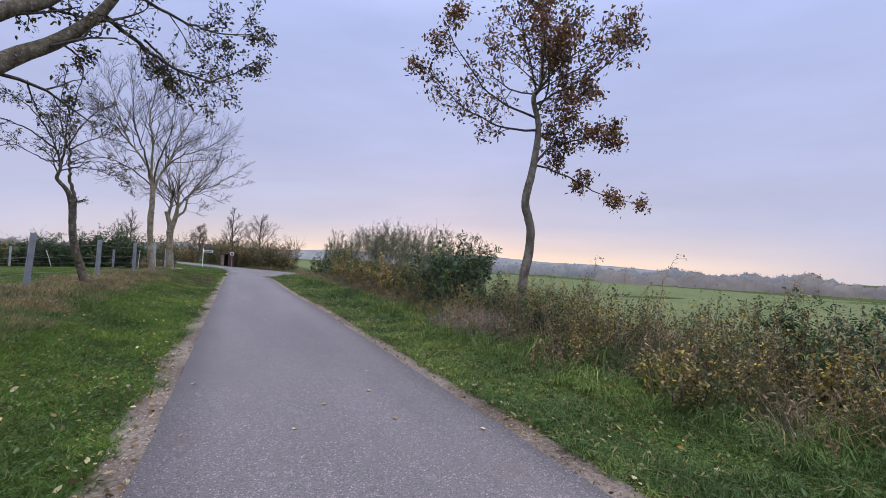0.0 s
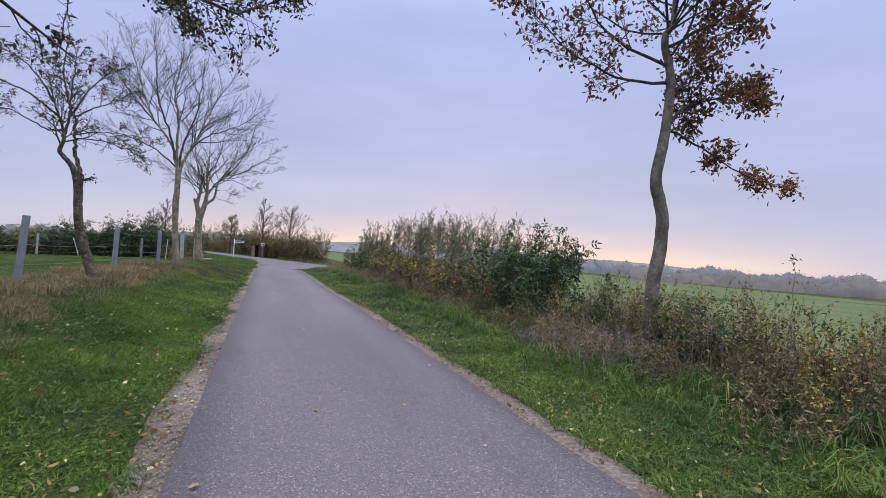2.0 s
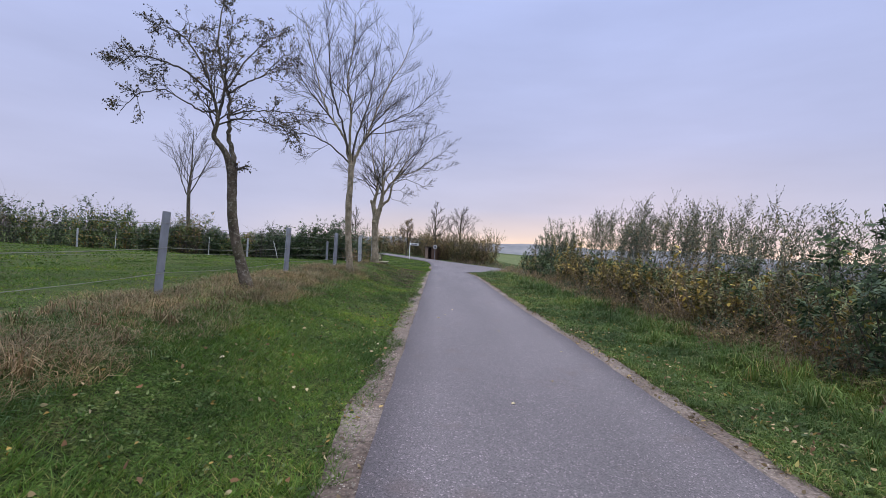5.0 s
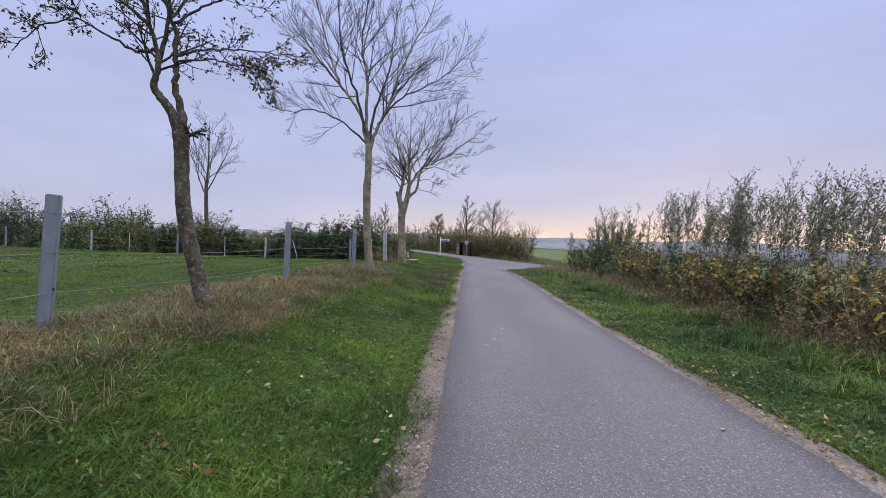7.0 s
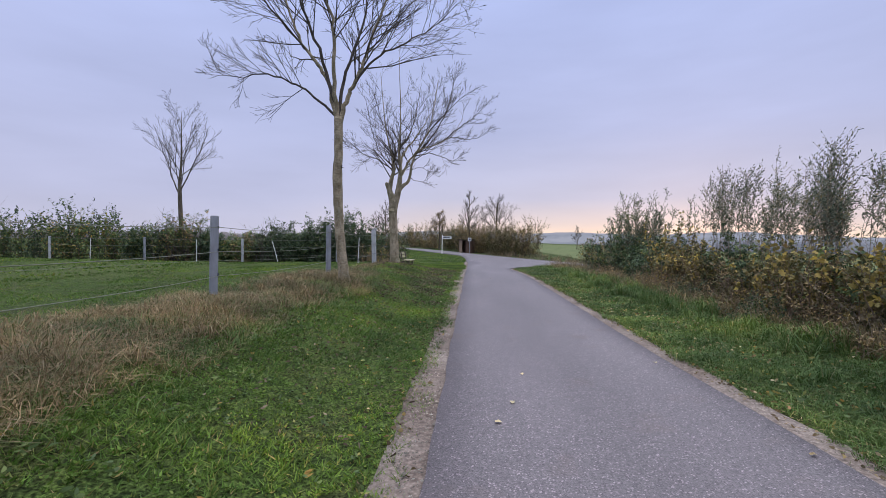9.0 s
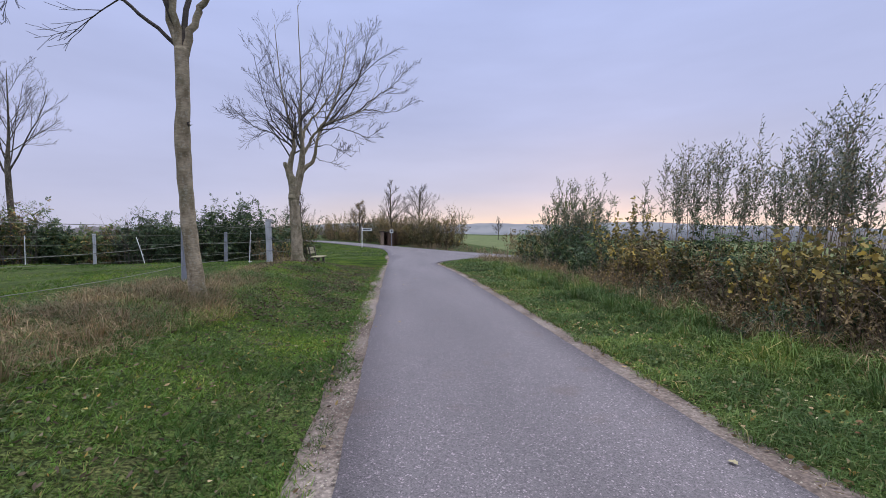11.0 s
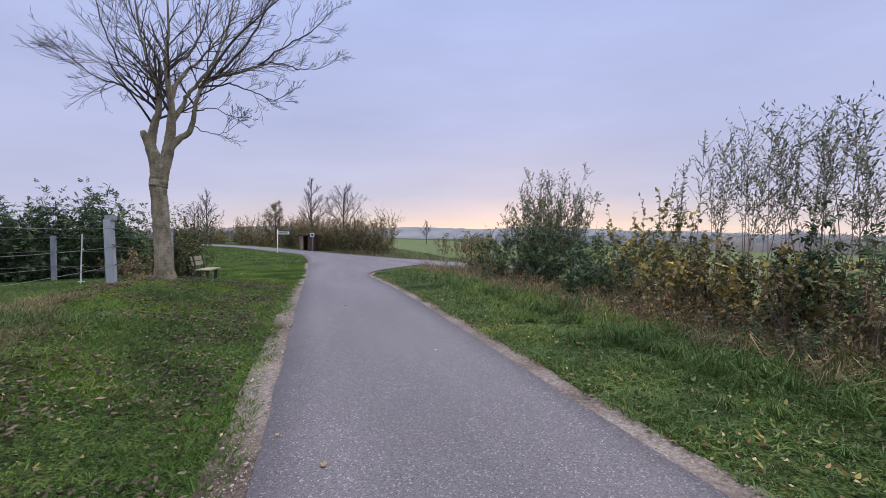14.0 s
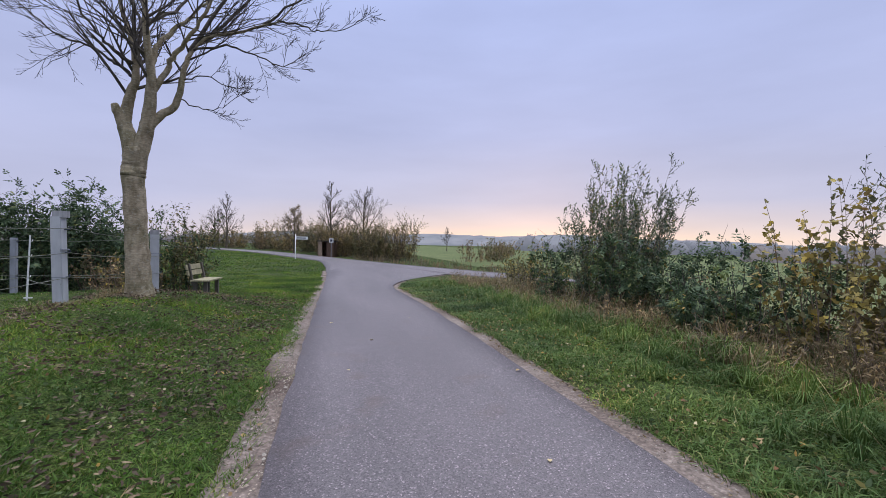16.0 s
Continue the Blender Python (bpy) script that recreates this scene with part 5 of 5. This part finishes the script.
def far_woods(name, radius, a0, a1, h, seed, material, label, centre=(2, 12)):
    """A far belt of many small uneven crowns with twiggy rims, as one mass."""
    rng = np.random.default_rng(seed)
    p = Pieces()
    a = a0
    while a < a1:
        r = radius * rng.uniform(0.95, 1.05)
        x, y = centre[0] + r * math.sin(radians(a)), centre[1] + r * math.cos(radians(a))
        z = land(x, y) if x > 2.6 else dip(y)
        hh = h * rng.uniform(0.65, 1.1) * (1 + 0.4 * noise.noise((a * 0.3, seed, 0)))
        s0, turns, rows = len(p.v), 12, 6
        for row in range(rows + 1):
            up = row / rows
            for k in range(turns):
                w = 2 * math.pi * k / turns
                out = hh * 0.55 * (math.cos(up * 1.5) + 0.05) * (1 + 0.35 * noise.noise((math.cos(w) * 2, math.sin(w) * 2, up * 4 + a)))
                p.v.append(Vector((x + out * math.cos(w), y + out * math.sin(w), z - 0.5 + hh * 0.86 * math.sin(up * 1.57) * (1 + 0.16 * noise.noise((w * 2, up * 3, a))))))
        for row in range(rows):
            for k in range(turns):
                q, t = s0 + row * turns, (k + 1) % turns
                p.f.append((q + k, q + t, q + turns + t, q + turns + k))
        rim = [p.v[s0 + rng.integers(turns, (rows + 1) * turns)] for k in range(130)]
        for leaf in leaf_verts(rng, [tuple(q) for q in rim], 0.13 * hh, 0.035 * hh, -0.4):
            s1 = len(p.v)
            p.v.extend(Vector(q) for q in leaf)
            p.f.append(tuple(range(s1, s1 + len(leaf))))
        a += math.degrees(rng.uniform(0.25, 0.6) * h / radius)
    tagged(new(name, p.mesh(name, material, True)), label, "woods", kind="stuff")


def hills(name, radius, a0, a1, h, seed, material, label):
    p = Pieces()
    k = 160
    for i in range(k + 1):
        a = radians(a0 + (a1 - a0) * i / k)
        edge = min(1, i / 25, (k - i) / 60)
        hh = h * edge * (0.72 + 0.5 * noise.noise((i * 0.035, seed, 0)) + 0.06 * noise.noise((i * 0.4, seed, 1)) + 0.05 * noise.noise((i * 1.3, seed, 2)))
        for rr, zz in ((radius, -6), (radius * 1.05, hh * 0.7), (radius * 1.12, hh), (radius * 1.4, -6)):
            p.v.append(Vector((rr * math.sin(a), rr * math.cos(a), zz)))
    for i in range(k):
        for s in range(3):
            q = i * 4 + s
            p.f.append((q, q + 4, q + 5, q + 1))
    tagged(new(name, p.mesh(name, material, True)), label, "hills", kind="structure")


field_sheet("field_1", 9.5, 420, -80, 40, 0.03, "young green winter crop field beyond the bushes")
field_sheet("field_2", 14, 120, 62, 300, 0.03, "green field beyond the junction")
field_sheet("field_3", 24, 120, 40, 62, 0.03, "young green winter crop field beyond the road")
field_sheet("field_4", 120, 420, 40, 300, 0.03, "far green winter crop field below the woods")
# the haze on these comes only from their tinted, glowing materials
far_woods("far_woods", 420, 24, 70, 12.5, 501, M_WOODS_HAZED, "far belt of woods across the fields, haze painted into its colour")
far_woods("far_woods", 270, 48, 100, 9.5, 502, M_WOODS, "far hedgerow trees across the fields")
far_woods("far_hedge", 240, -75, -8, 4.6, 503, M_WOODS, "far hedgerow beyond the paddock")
hills("backdrop", 900, -18, 62, 26, 3, M_HILL, "low hills on the horizon, mist painted into their colour")


# ---- grass, litter, pebbles ----
def herbs(name, x0, x1, y0, y1, count, size, seed, material, label, keep=None):
    """Low broad leaves in small rosettes."""
    rng = np.random.default_rng(seed)
    xy = np.stack([rng.uniform(x0, x1, count), rng.uniform(y0, y1, count)], axis=1)
    if keep:
        xy = xy[np.array([keep(x, y) for x, y in xy])]
    xy = np.repeat(xy, 5, axis=0) + rng.normal(size=(len(xy) * 5, 2)) * size * 0.3
    c = np.column_stack([xy, land_many(xy) + rng.uniform(0.01, 0.06, len(xy))])
    tagged(new(name, leaves_mesh(name, leaf_verts(rng, c, size, size * 0.45, -0.35, 0.5), material)), label, "weeds", kind="stuff")


def land_many(xy):
    return np.array([land(x, y) for x, y in xy])


def blades(name, x0, x1, y0, y1, per_m2, h, w, material, seed, label, patch=0.0, lean=0.7, keep=None, bent=False):
    rng = np.random.default_rng(seed)
    k = int((x1 - x0) * (y1 - y0) * per_m2)
    xy = np.stack([rng.uniform(x0, x1, k), rng.uniform(y0, y1, k)], axis=1)
    if patch or keep:
        ok = [(not patch or noise.noise((x * 0.9, y * 0.9, seed)) + 0.5 * noise.noise((x * 3, y * 3, seed)) > patch * rng.uniform(-1, 1) - 0.1) and (not keep or keep(x, y)) for x, y in xy]
        xy = xy[np.array(ok)]
        k = len(xy)
    tall = 0.55 + 0.9 * np.array([max(0.0, 0.5 + noise.noise((x * 1.1, y * 1.1, seed + 0.5))) for x, y in xy])
    z = land_many(xy)
    n_b = 5
    xy, z, tall = np.repeat(xy, n_b, axis=0), np.repeat(z, n_b), np.repeat(tall, n_b)
    k = len(xy)
    a = rng.uniform(0, 2 * np.pi, k)
    b = rng.uniform(0, 2 * np.pi, k)
    xy = xy + np.stack([np.cos(b), np.sin(b)], axis=1) * (h * 0.22 * rng.uniform(0, 1, k))[:, None]
    hh = h * rng.uniform(0.45, 1.25, k) * tall
    ww = w * rng.uniform(0.7, 1.3, k)
    ln = hh * lean * rng.uniform(0.2, 1.8, k)
    root = np.stack([xy[:, 0], xy[:, 1], z - 0.01], axis=1)
    side = np.stack([np.cos(a), np.sin(a), np.zeros(k)], axis=1) * ww[:, None] * 0.5
    out = np.stack([np.cos(b), np.sin(b), np.zeros(k)], axis=1) * ln[:, None]
    if bent:
        mid_p = root + out * 0.35 + np.stack([0 * hh, 0 * hh, hh * 0.75], axis=1)
        tip = root + out * 1.25 + np.stack([0 * hh, 0 * hh, hh * 0.8], axis=1)
        me = quads_mesh(name, np.stack([mid_p + side, tip, mid_p - side, root], axis=1), 4, material)
    else:
        tip = root + out + np.stack([0 * hh, 0 * hh, hh], axis=1)
        me = quads_mesh(name, np.stack([root - side, root + side, tip], axis=1), 3, material)
    tagged(new(name, me), label, "grass", kind="stuff")


edge_rag = lambda x, y: x < left_edge(y) - 0.20 + 0.06 * smooth(8, 12, y) + 0.11 * noise.noise((x * 2, y * 1.1, 4)) + 0.12 * noise.noise((x * 9, y * 5, 4))
edge_rag_r = lambda x, y: x > 2.62 + 0.14 * noise.noise((x * 2, y * 1.1, 6)) + 0.07 * noise.noise((x * 9, y * 5, 6)) + right_edge(y) - 2.37
blades("lawn", -4.4, -0.45, 1.2, 14, 760, 0.050, 0.009, M_GRASS, 601, "short green verge grass", keep=edge_rag, lean=1.15)
blades("lawn", -4.4, -0.3, 14, 30, 480, 0.050, 0.0115, M_GRASS, 602, "short green verge grass", keep=edge_rag, lean=1.15)
blades("lawn", -3.1, -0.3, 30, 46, 380, 0.055, 0.013, M_GRASS, 612, "short green verge grass", keep=edge_rag)
blades("dry_grass", -5.2, -2.2, 2.5, 32, 420, 0.15, 0.006, M_GRASS_DRY, 603, "brown dry grass along the fence", 0.85, 1.4, lambda x, y: abs(x + 3.65 + 0.4 * noise.noise((0, y * 0.5, 2))) < (1.05 + 0.35 * noise.noise((x, y, 1))) * (1 - 0.95 * smooth(22.5, 28, y)), True)
blades("dry_grass", -4.7, -2.9, 13.5, 23.5, 240, 0.20, 0.006, M_GRASS_DRY, 618, "brown dry grass along the fence", 0.25, 1.4, lambda x, y: abs(x + 3.7) < 0.9 + 0.4 * noise.noise((x, y, 3)), True)
blades("long_grass", -5.0, -2.3, 2.5, 26, 170, 0.13, 0.008, M_GRASS_TALL, 617, "longer green grass in the dry strip", 0.6, 1.3, lambda x, y: abs(x + 3.6) < 1.15 + 0.4 * noise.noise((x, y, 9)), True)
blades("paddock_grass", -11, -4.2, 6, 33, 110, 0.045, 0.014, M_GRASS, 604, "short grazed paddock grass")
blades("slope_grass", -9, -0.4, 34, 52, 110, 0.055, 0.018, M_GRASS, 605, "short green grass by the junction", keep=lambda x, y: x < -0.55)
blades("slope_grass", -32, -0.4, 52, 100, 17, 0.07, 0.055, M_GRASS, 615, "short green grass by the junction", keep=lambda x, y: from_cross_road(x, y) > 2.4 and x < -0.45 - 0.5 * smooth(54, 66, y) - 4.6 * smooth(62, 80, y))
blades("paddock_grass", -30, -11, 8, 33, 24, 0.05, 0.04, M_GRASS, 616, "short grazed paddock grass")
blades("verge_grass", 2.35, 4.9, 0.8, 18, 600, 0.075, 0.0080, M_GRASS_TALL, 606, "green verge grass under the bushes", keep=edge_rag_r, bent=True, lean=1.0)
blades("verge_grass", 2.35, 5.0, 18, 42, 370, 0.075, 0.0105, M_GRASS_TALL, 607, "green verge grass under the bushes", keep=edge_rag_r, bent=True, lean=1.0)
blades("tall_grass", 3.9, 8.5, 0.6, 40, 75, 0.24, 0.012, M_GRASS_TALL, 608, "long green grass at the foot of the bushes", 0.5, 1.1, None, True)
blades("straw", 4.8, 8.5, 0.6, 40, 70, 0.34, 0.008, M_GRASS_DRY, 609, "dry straw among the bushes", 0.5, 1.1, None, True)
def tussocks(name, x0, x1, y0, y1, count, h, material, seed, label, per=55):
    """Arching clumps of long grass."""
    rng = np.random.default_rng(seed)
    xy = np.stack([rng.uniform(x0, x1, count), rng.uniform(y0, y1, count)], axis=1)
    size = np.repeat(rng.uniform(0.5, 1.2, count), per)
    c = np.repeat(np.column_stack([xy, land_many(xy)]), per, axis=0)
    k = len(c)
    b = rng.uniform(0, 2 * np.pi, k)
    out = np.stack([np.cos(b), np.sin(b), np.zeros(k)], axis=1)
    hh = h * size * rng.uniform(0.5, 1.2, k)
    reach = hh * rng.uniform(0.4, 1.5, k)
    w = rng.uniform(0.004, 0.008, k)[:, None]
    side = np.stack([-np.sin(b), np.cos(b), np.zeros(k)], axis=1) * w * 0.5
    root = c + out * (0.05 * rng.uniform(0, 1, k))[:, None]
    up = np.array([0, 0, 1.0])
    m1 = root + out * (reach * 0.3)[:, None] + up * (hh * 0.8)[:, None]
    tip = root + out * reach[:, None] + up * (hh * rng.uniform(0.3, 0.9, k))[:, None]
    v = np.concatenate([np.stack([root - side, root + side, m1 + side * 1.2, m1 - side * 1.2], axis=1),
                        np.stack([m1 - side * 1.2, m1 + side * 1.2, tip + side * 0.2, tip - side * 0.2], axis=1)])
    tagged(new(name, leaves_mesh(name, v, material)), label, "grass", kind="stuff")


tussocks("grass_tussocks", 3.4, 5.4, 0.8, 40, 520, 0.17, M_GRASS_TALL, 620, "arching tussocks of long green grass")
tussocks("grass_tussocks", 4.6, 7.5, 0.5, 11, 150, 0.36, M_GRASS_TALL, 621, "arching tussocks of long green grass")
tussocks("straw_tussocks", 4.7, 7.5, 0.5, 40, 260, 0.30, M_GRASS_DRY, 622, "dry arching tussocks of straw")
tussocks("straw_tussocks", -4.7, -2.9, 2.5, 24.5, 420, 0.20, M_GRASS_DRY, 623, "dry arching tussocks of straw", 30)
tussocks("straw_tussocks", 4.5, 5.3, 12, 33, 75, 0.36, M_GRASS_DRY, 624, "dry tawny grass drooping from the thicket foot", 50)
tussocks("grass_tussocks", 3.9, 5.0, 11, 34, 200, 0.30, M_GRASS_TALL, 625, "long green grass drooping over the verge", 50)
herbs("low_herbs", -3.0, -0.7, 1.2, 26, 4000, 0.028, 614, M_GRASS, "clover and low herbs in the verge", edge_rag)
herbs("low_herbs", -3.0, -0.7, 1.5, 34, 1500, 0.045, 611, M_LEAF_GREEN, "low broad-leaved herbs in the verge", edge_rag)
herbs("low_herbs", 2.6, 5.0, 1.0, 38, 2600, 0.06, 613, M_LEAF_GREEN, "low broad-leaved herbs at the bush edge", edge_rag_r)


def litter(name, x0, x1, y0, y1, count, size, seed, label, material=M_FALLEN, height=0.03, heap=None):
    slim = 0.12 if material == M_GRASS_DRY else 0.38 if material == M_LITTER else 0.6
    rng = np.random.default_rng(seed)
    xy = np.stack([rng.uniform(x0, x1, count), rng.uniform(y0, y1, count)], axis=1)
    if heap is not None:
        xy = xy[np.array([noise.noise((x * 1.1, y * 1.1, seed)) + 0.4 * noise.noise((x * 4, y * 4, seed)) > heap for x, y in xy])]
    z = land_many(xy) + height * rng.uniform(0.7, 1.2, len(xy))
    c = np.column_stack([xy, z])
    v = leaf_verts(rng, c, size, size * slim, 0.0, 0.75)
    tagged(new(name, leaves_mesh(name, v, material)), label, "leaf litter", kind="stuff")


litter("leaf_litter", -3.6, -0.6, 2, 14, 300, 0.055, 701, "fallen pale autumn leaves in the grass", height=0.05)
litter("leaf_litter", -4.0, -0.6, 15, 36, 3600, 0.05, 702, "fallen brown leaves under the bare tree", M_LITTER, 0.058)
litter("leaf_litter", -4.2, -0.8, 21.5, 34, 13000, 0.055, 709, "drifts of dull brown leaves under the bare tree", M_LITTER, 0.05, -0.08)
litter("leaf_litter", 2.6, 3.5, 1, 30, 1800, 0.045, 710, "small drifts of fallen leaves at the lane edge", M_FALLEN, 0.06, 0.10)
litter("leaf_litter", -3.2, -0.6, 14, 40, 120, 0.045, 703, "fallen pale leaves in the grass", height=0.05)
litter("leaf_litter", 2.5, 4.6, 1, 38, 750, 0.042, 704, "fallen pale leaves along the verge", height=0.06)
litter("leaf_litter", 2.4, 2.75, 1, 38, 1100, 0.045, 705, "leaf scraps on the gravel edge", M_LEAF_BROWN, 0.025)
litter("straw_litter", 2.38, 2.80, 1, 38, 4200, 0.05, 707, "dry straw scraps on the lane edge", M_GRASS_DRY, 0.03)
litter("leaf_litter", -1.0, -0.5, 1.5, 9, 160, 0.055, 708, "brown leaf scraps on the gravel edge", M_FALLEN, 0.03)
litter("leaf_litter", -0.85, -0.5, 1, 40, 260, 0.05, 706, "leaf scraps on the gravel edge", M_LEAF_BROWN, 0.025)


def pebbles(name, edge, x0, x1, y0, y1, count, seed, label, most=0.010):
    rng = np.random.default_rng(seed)
    p = Pieces()
    for i in range(count):
        y = rng.uniform(y0, y1)
        x = edge(y) + x0 + (x1 - x0) * rng.uniform()
        r = rng.uniform(0.3, 1.0) * most
        c = Vector((x, y, dip(y) - 0.018 + r * 0.3))
        s = len(p.v)
        t = rng.uniform(0, 3)
        for d in ((math.cos(t), math.sin(t), 0), (-math.sin(t) * 0.8, math.cos(t) * 0.8, 0), (-math.cos(t), -math.sin(t), 0), (math.sin(t) * 0.8, -math.cos(t) * 0.8, 0), (0, 0, 0.7)):
            p.v.append(c + Vector(d) * r * rng.uniform(0.8, 1.2))
        for a in range(4):
            p.f.append((s + a, s + (a + 1) % 4, s + 4))
    tagged(new(name, p.mesh(name, M_STONE)), label, "pebbles", kind="stuff")


pebbles("pebbles", left_edge, -0.25, 0.0, 1.5, 36, 420, 803, "larger pale stones on the lane edge", 0.022)
pebbles("pebbles", left_edge, -0.22, 0.02, 1.5, 36, 9000, 801, "pale pebbles and grit on the lane edge")
pebbles("pebbles", right_edge, -0.01, 0.26, 1.0, 36, 4500, 802, "pale pebbles and grit on the lane edge")


def fallen_leaf(x, y, size, turn, material, seed):
    """One lobed, curled leaf lying on the asphalt."""
    rng = np.random.default_rng(seed)
    bm = bmesh.new()
    k = 14
    mid_v = bm.verts.new((0, 0, 0.006))
    rim = []
    for i in range(k):
        a = 2 * math.pi * i / k
        r = size * (0.5 + 0.16 * (i % 2) + 0.12 * math.cos(a)) * rng.uniform(0.85, 1.15)
        rim.append(bm.verts.new((r * math.cos(a), r * 0.75 * math.sin(a), 0.004 + abs(math.sin(a)) * size * 0.25 * rng.uniform(0.4, 1.2))))
    for i in range(k):
        bm.faces.new((mid_v, rim[i], rim[(i + 1) % k]))
    me = bpy.data.meshes.new("fallen_leaf")
    bm.to_mesh(me)
    bm.free()
    me.materials.append(material)
    ob = new("fallen_leaf", me)
    ob.location = (x, y, dip(y) + 0.012)
    ob.rotation_euler = (0, 0, turn)
    tagged(ob, "curled brown autumn leaf lying on the asphalt", "leaf", "leaves on the lane", "thing")


rs = np.random.default_rng(80)
for i in range(30):
    y = 2.5 + 30 * rs.uniform() ** 1.5
    fallen_leaf(rs.uniform(-0.35, 2.25), y, rs.uniform(0.03, 0.055), rs.uniform(0, 6), M_FALLEN if i % 2 else M_LEAF_BROWN, 900 + i)
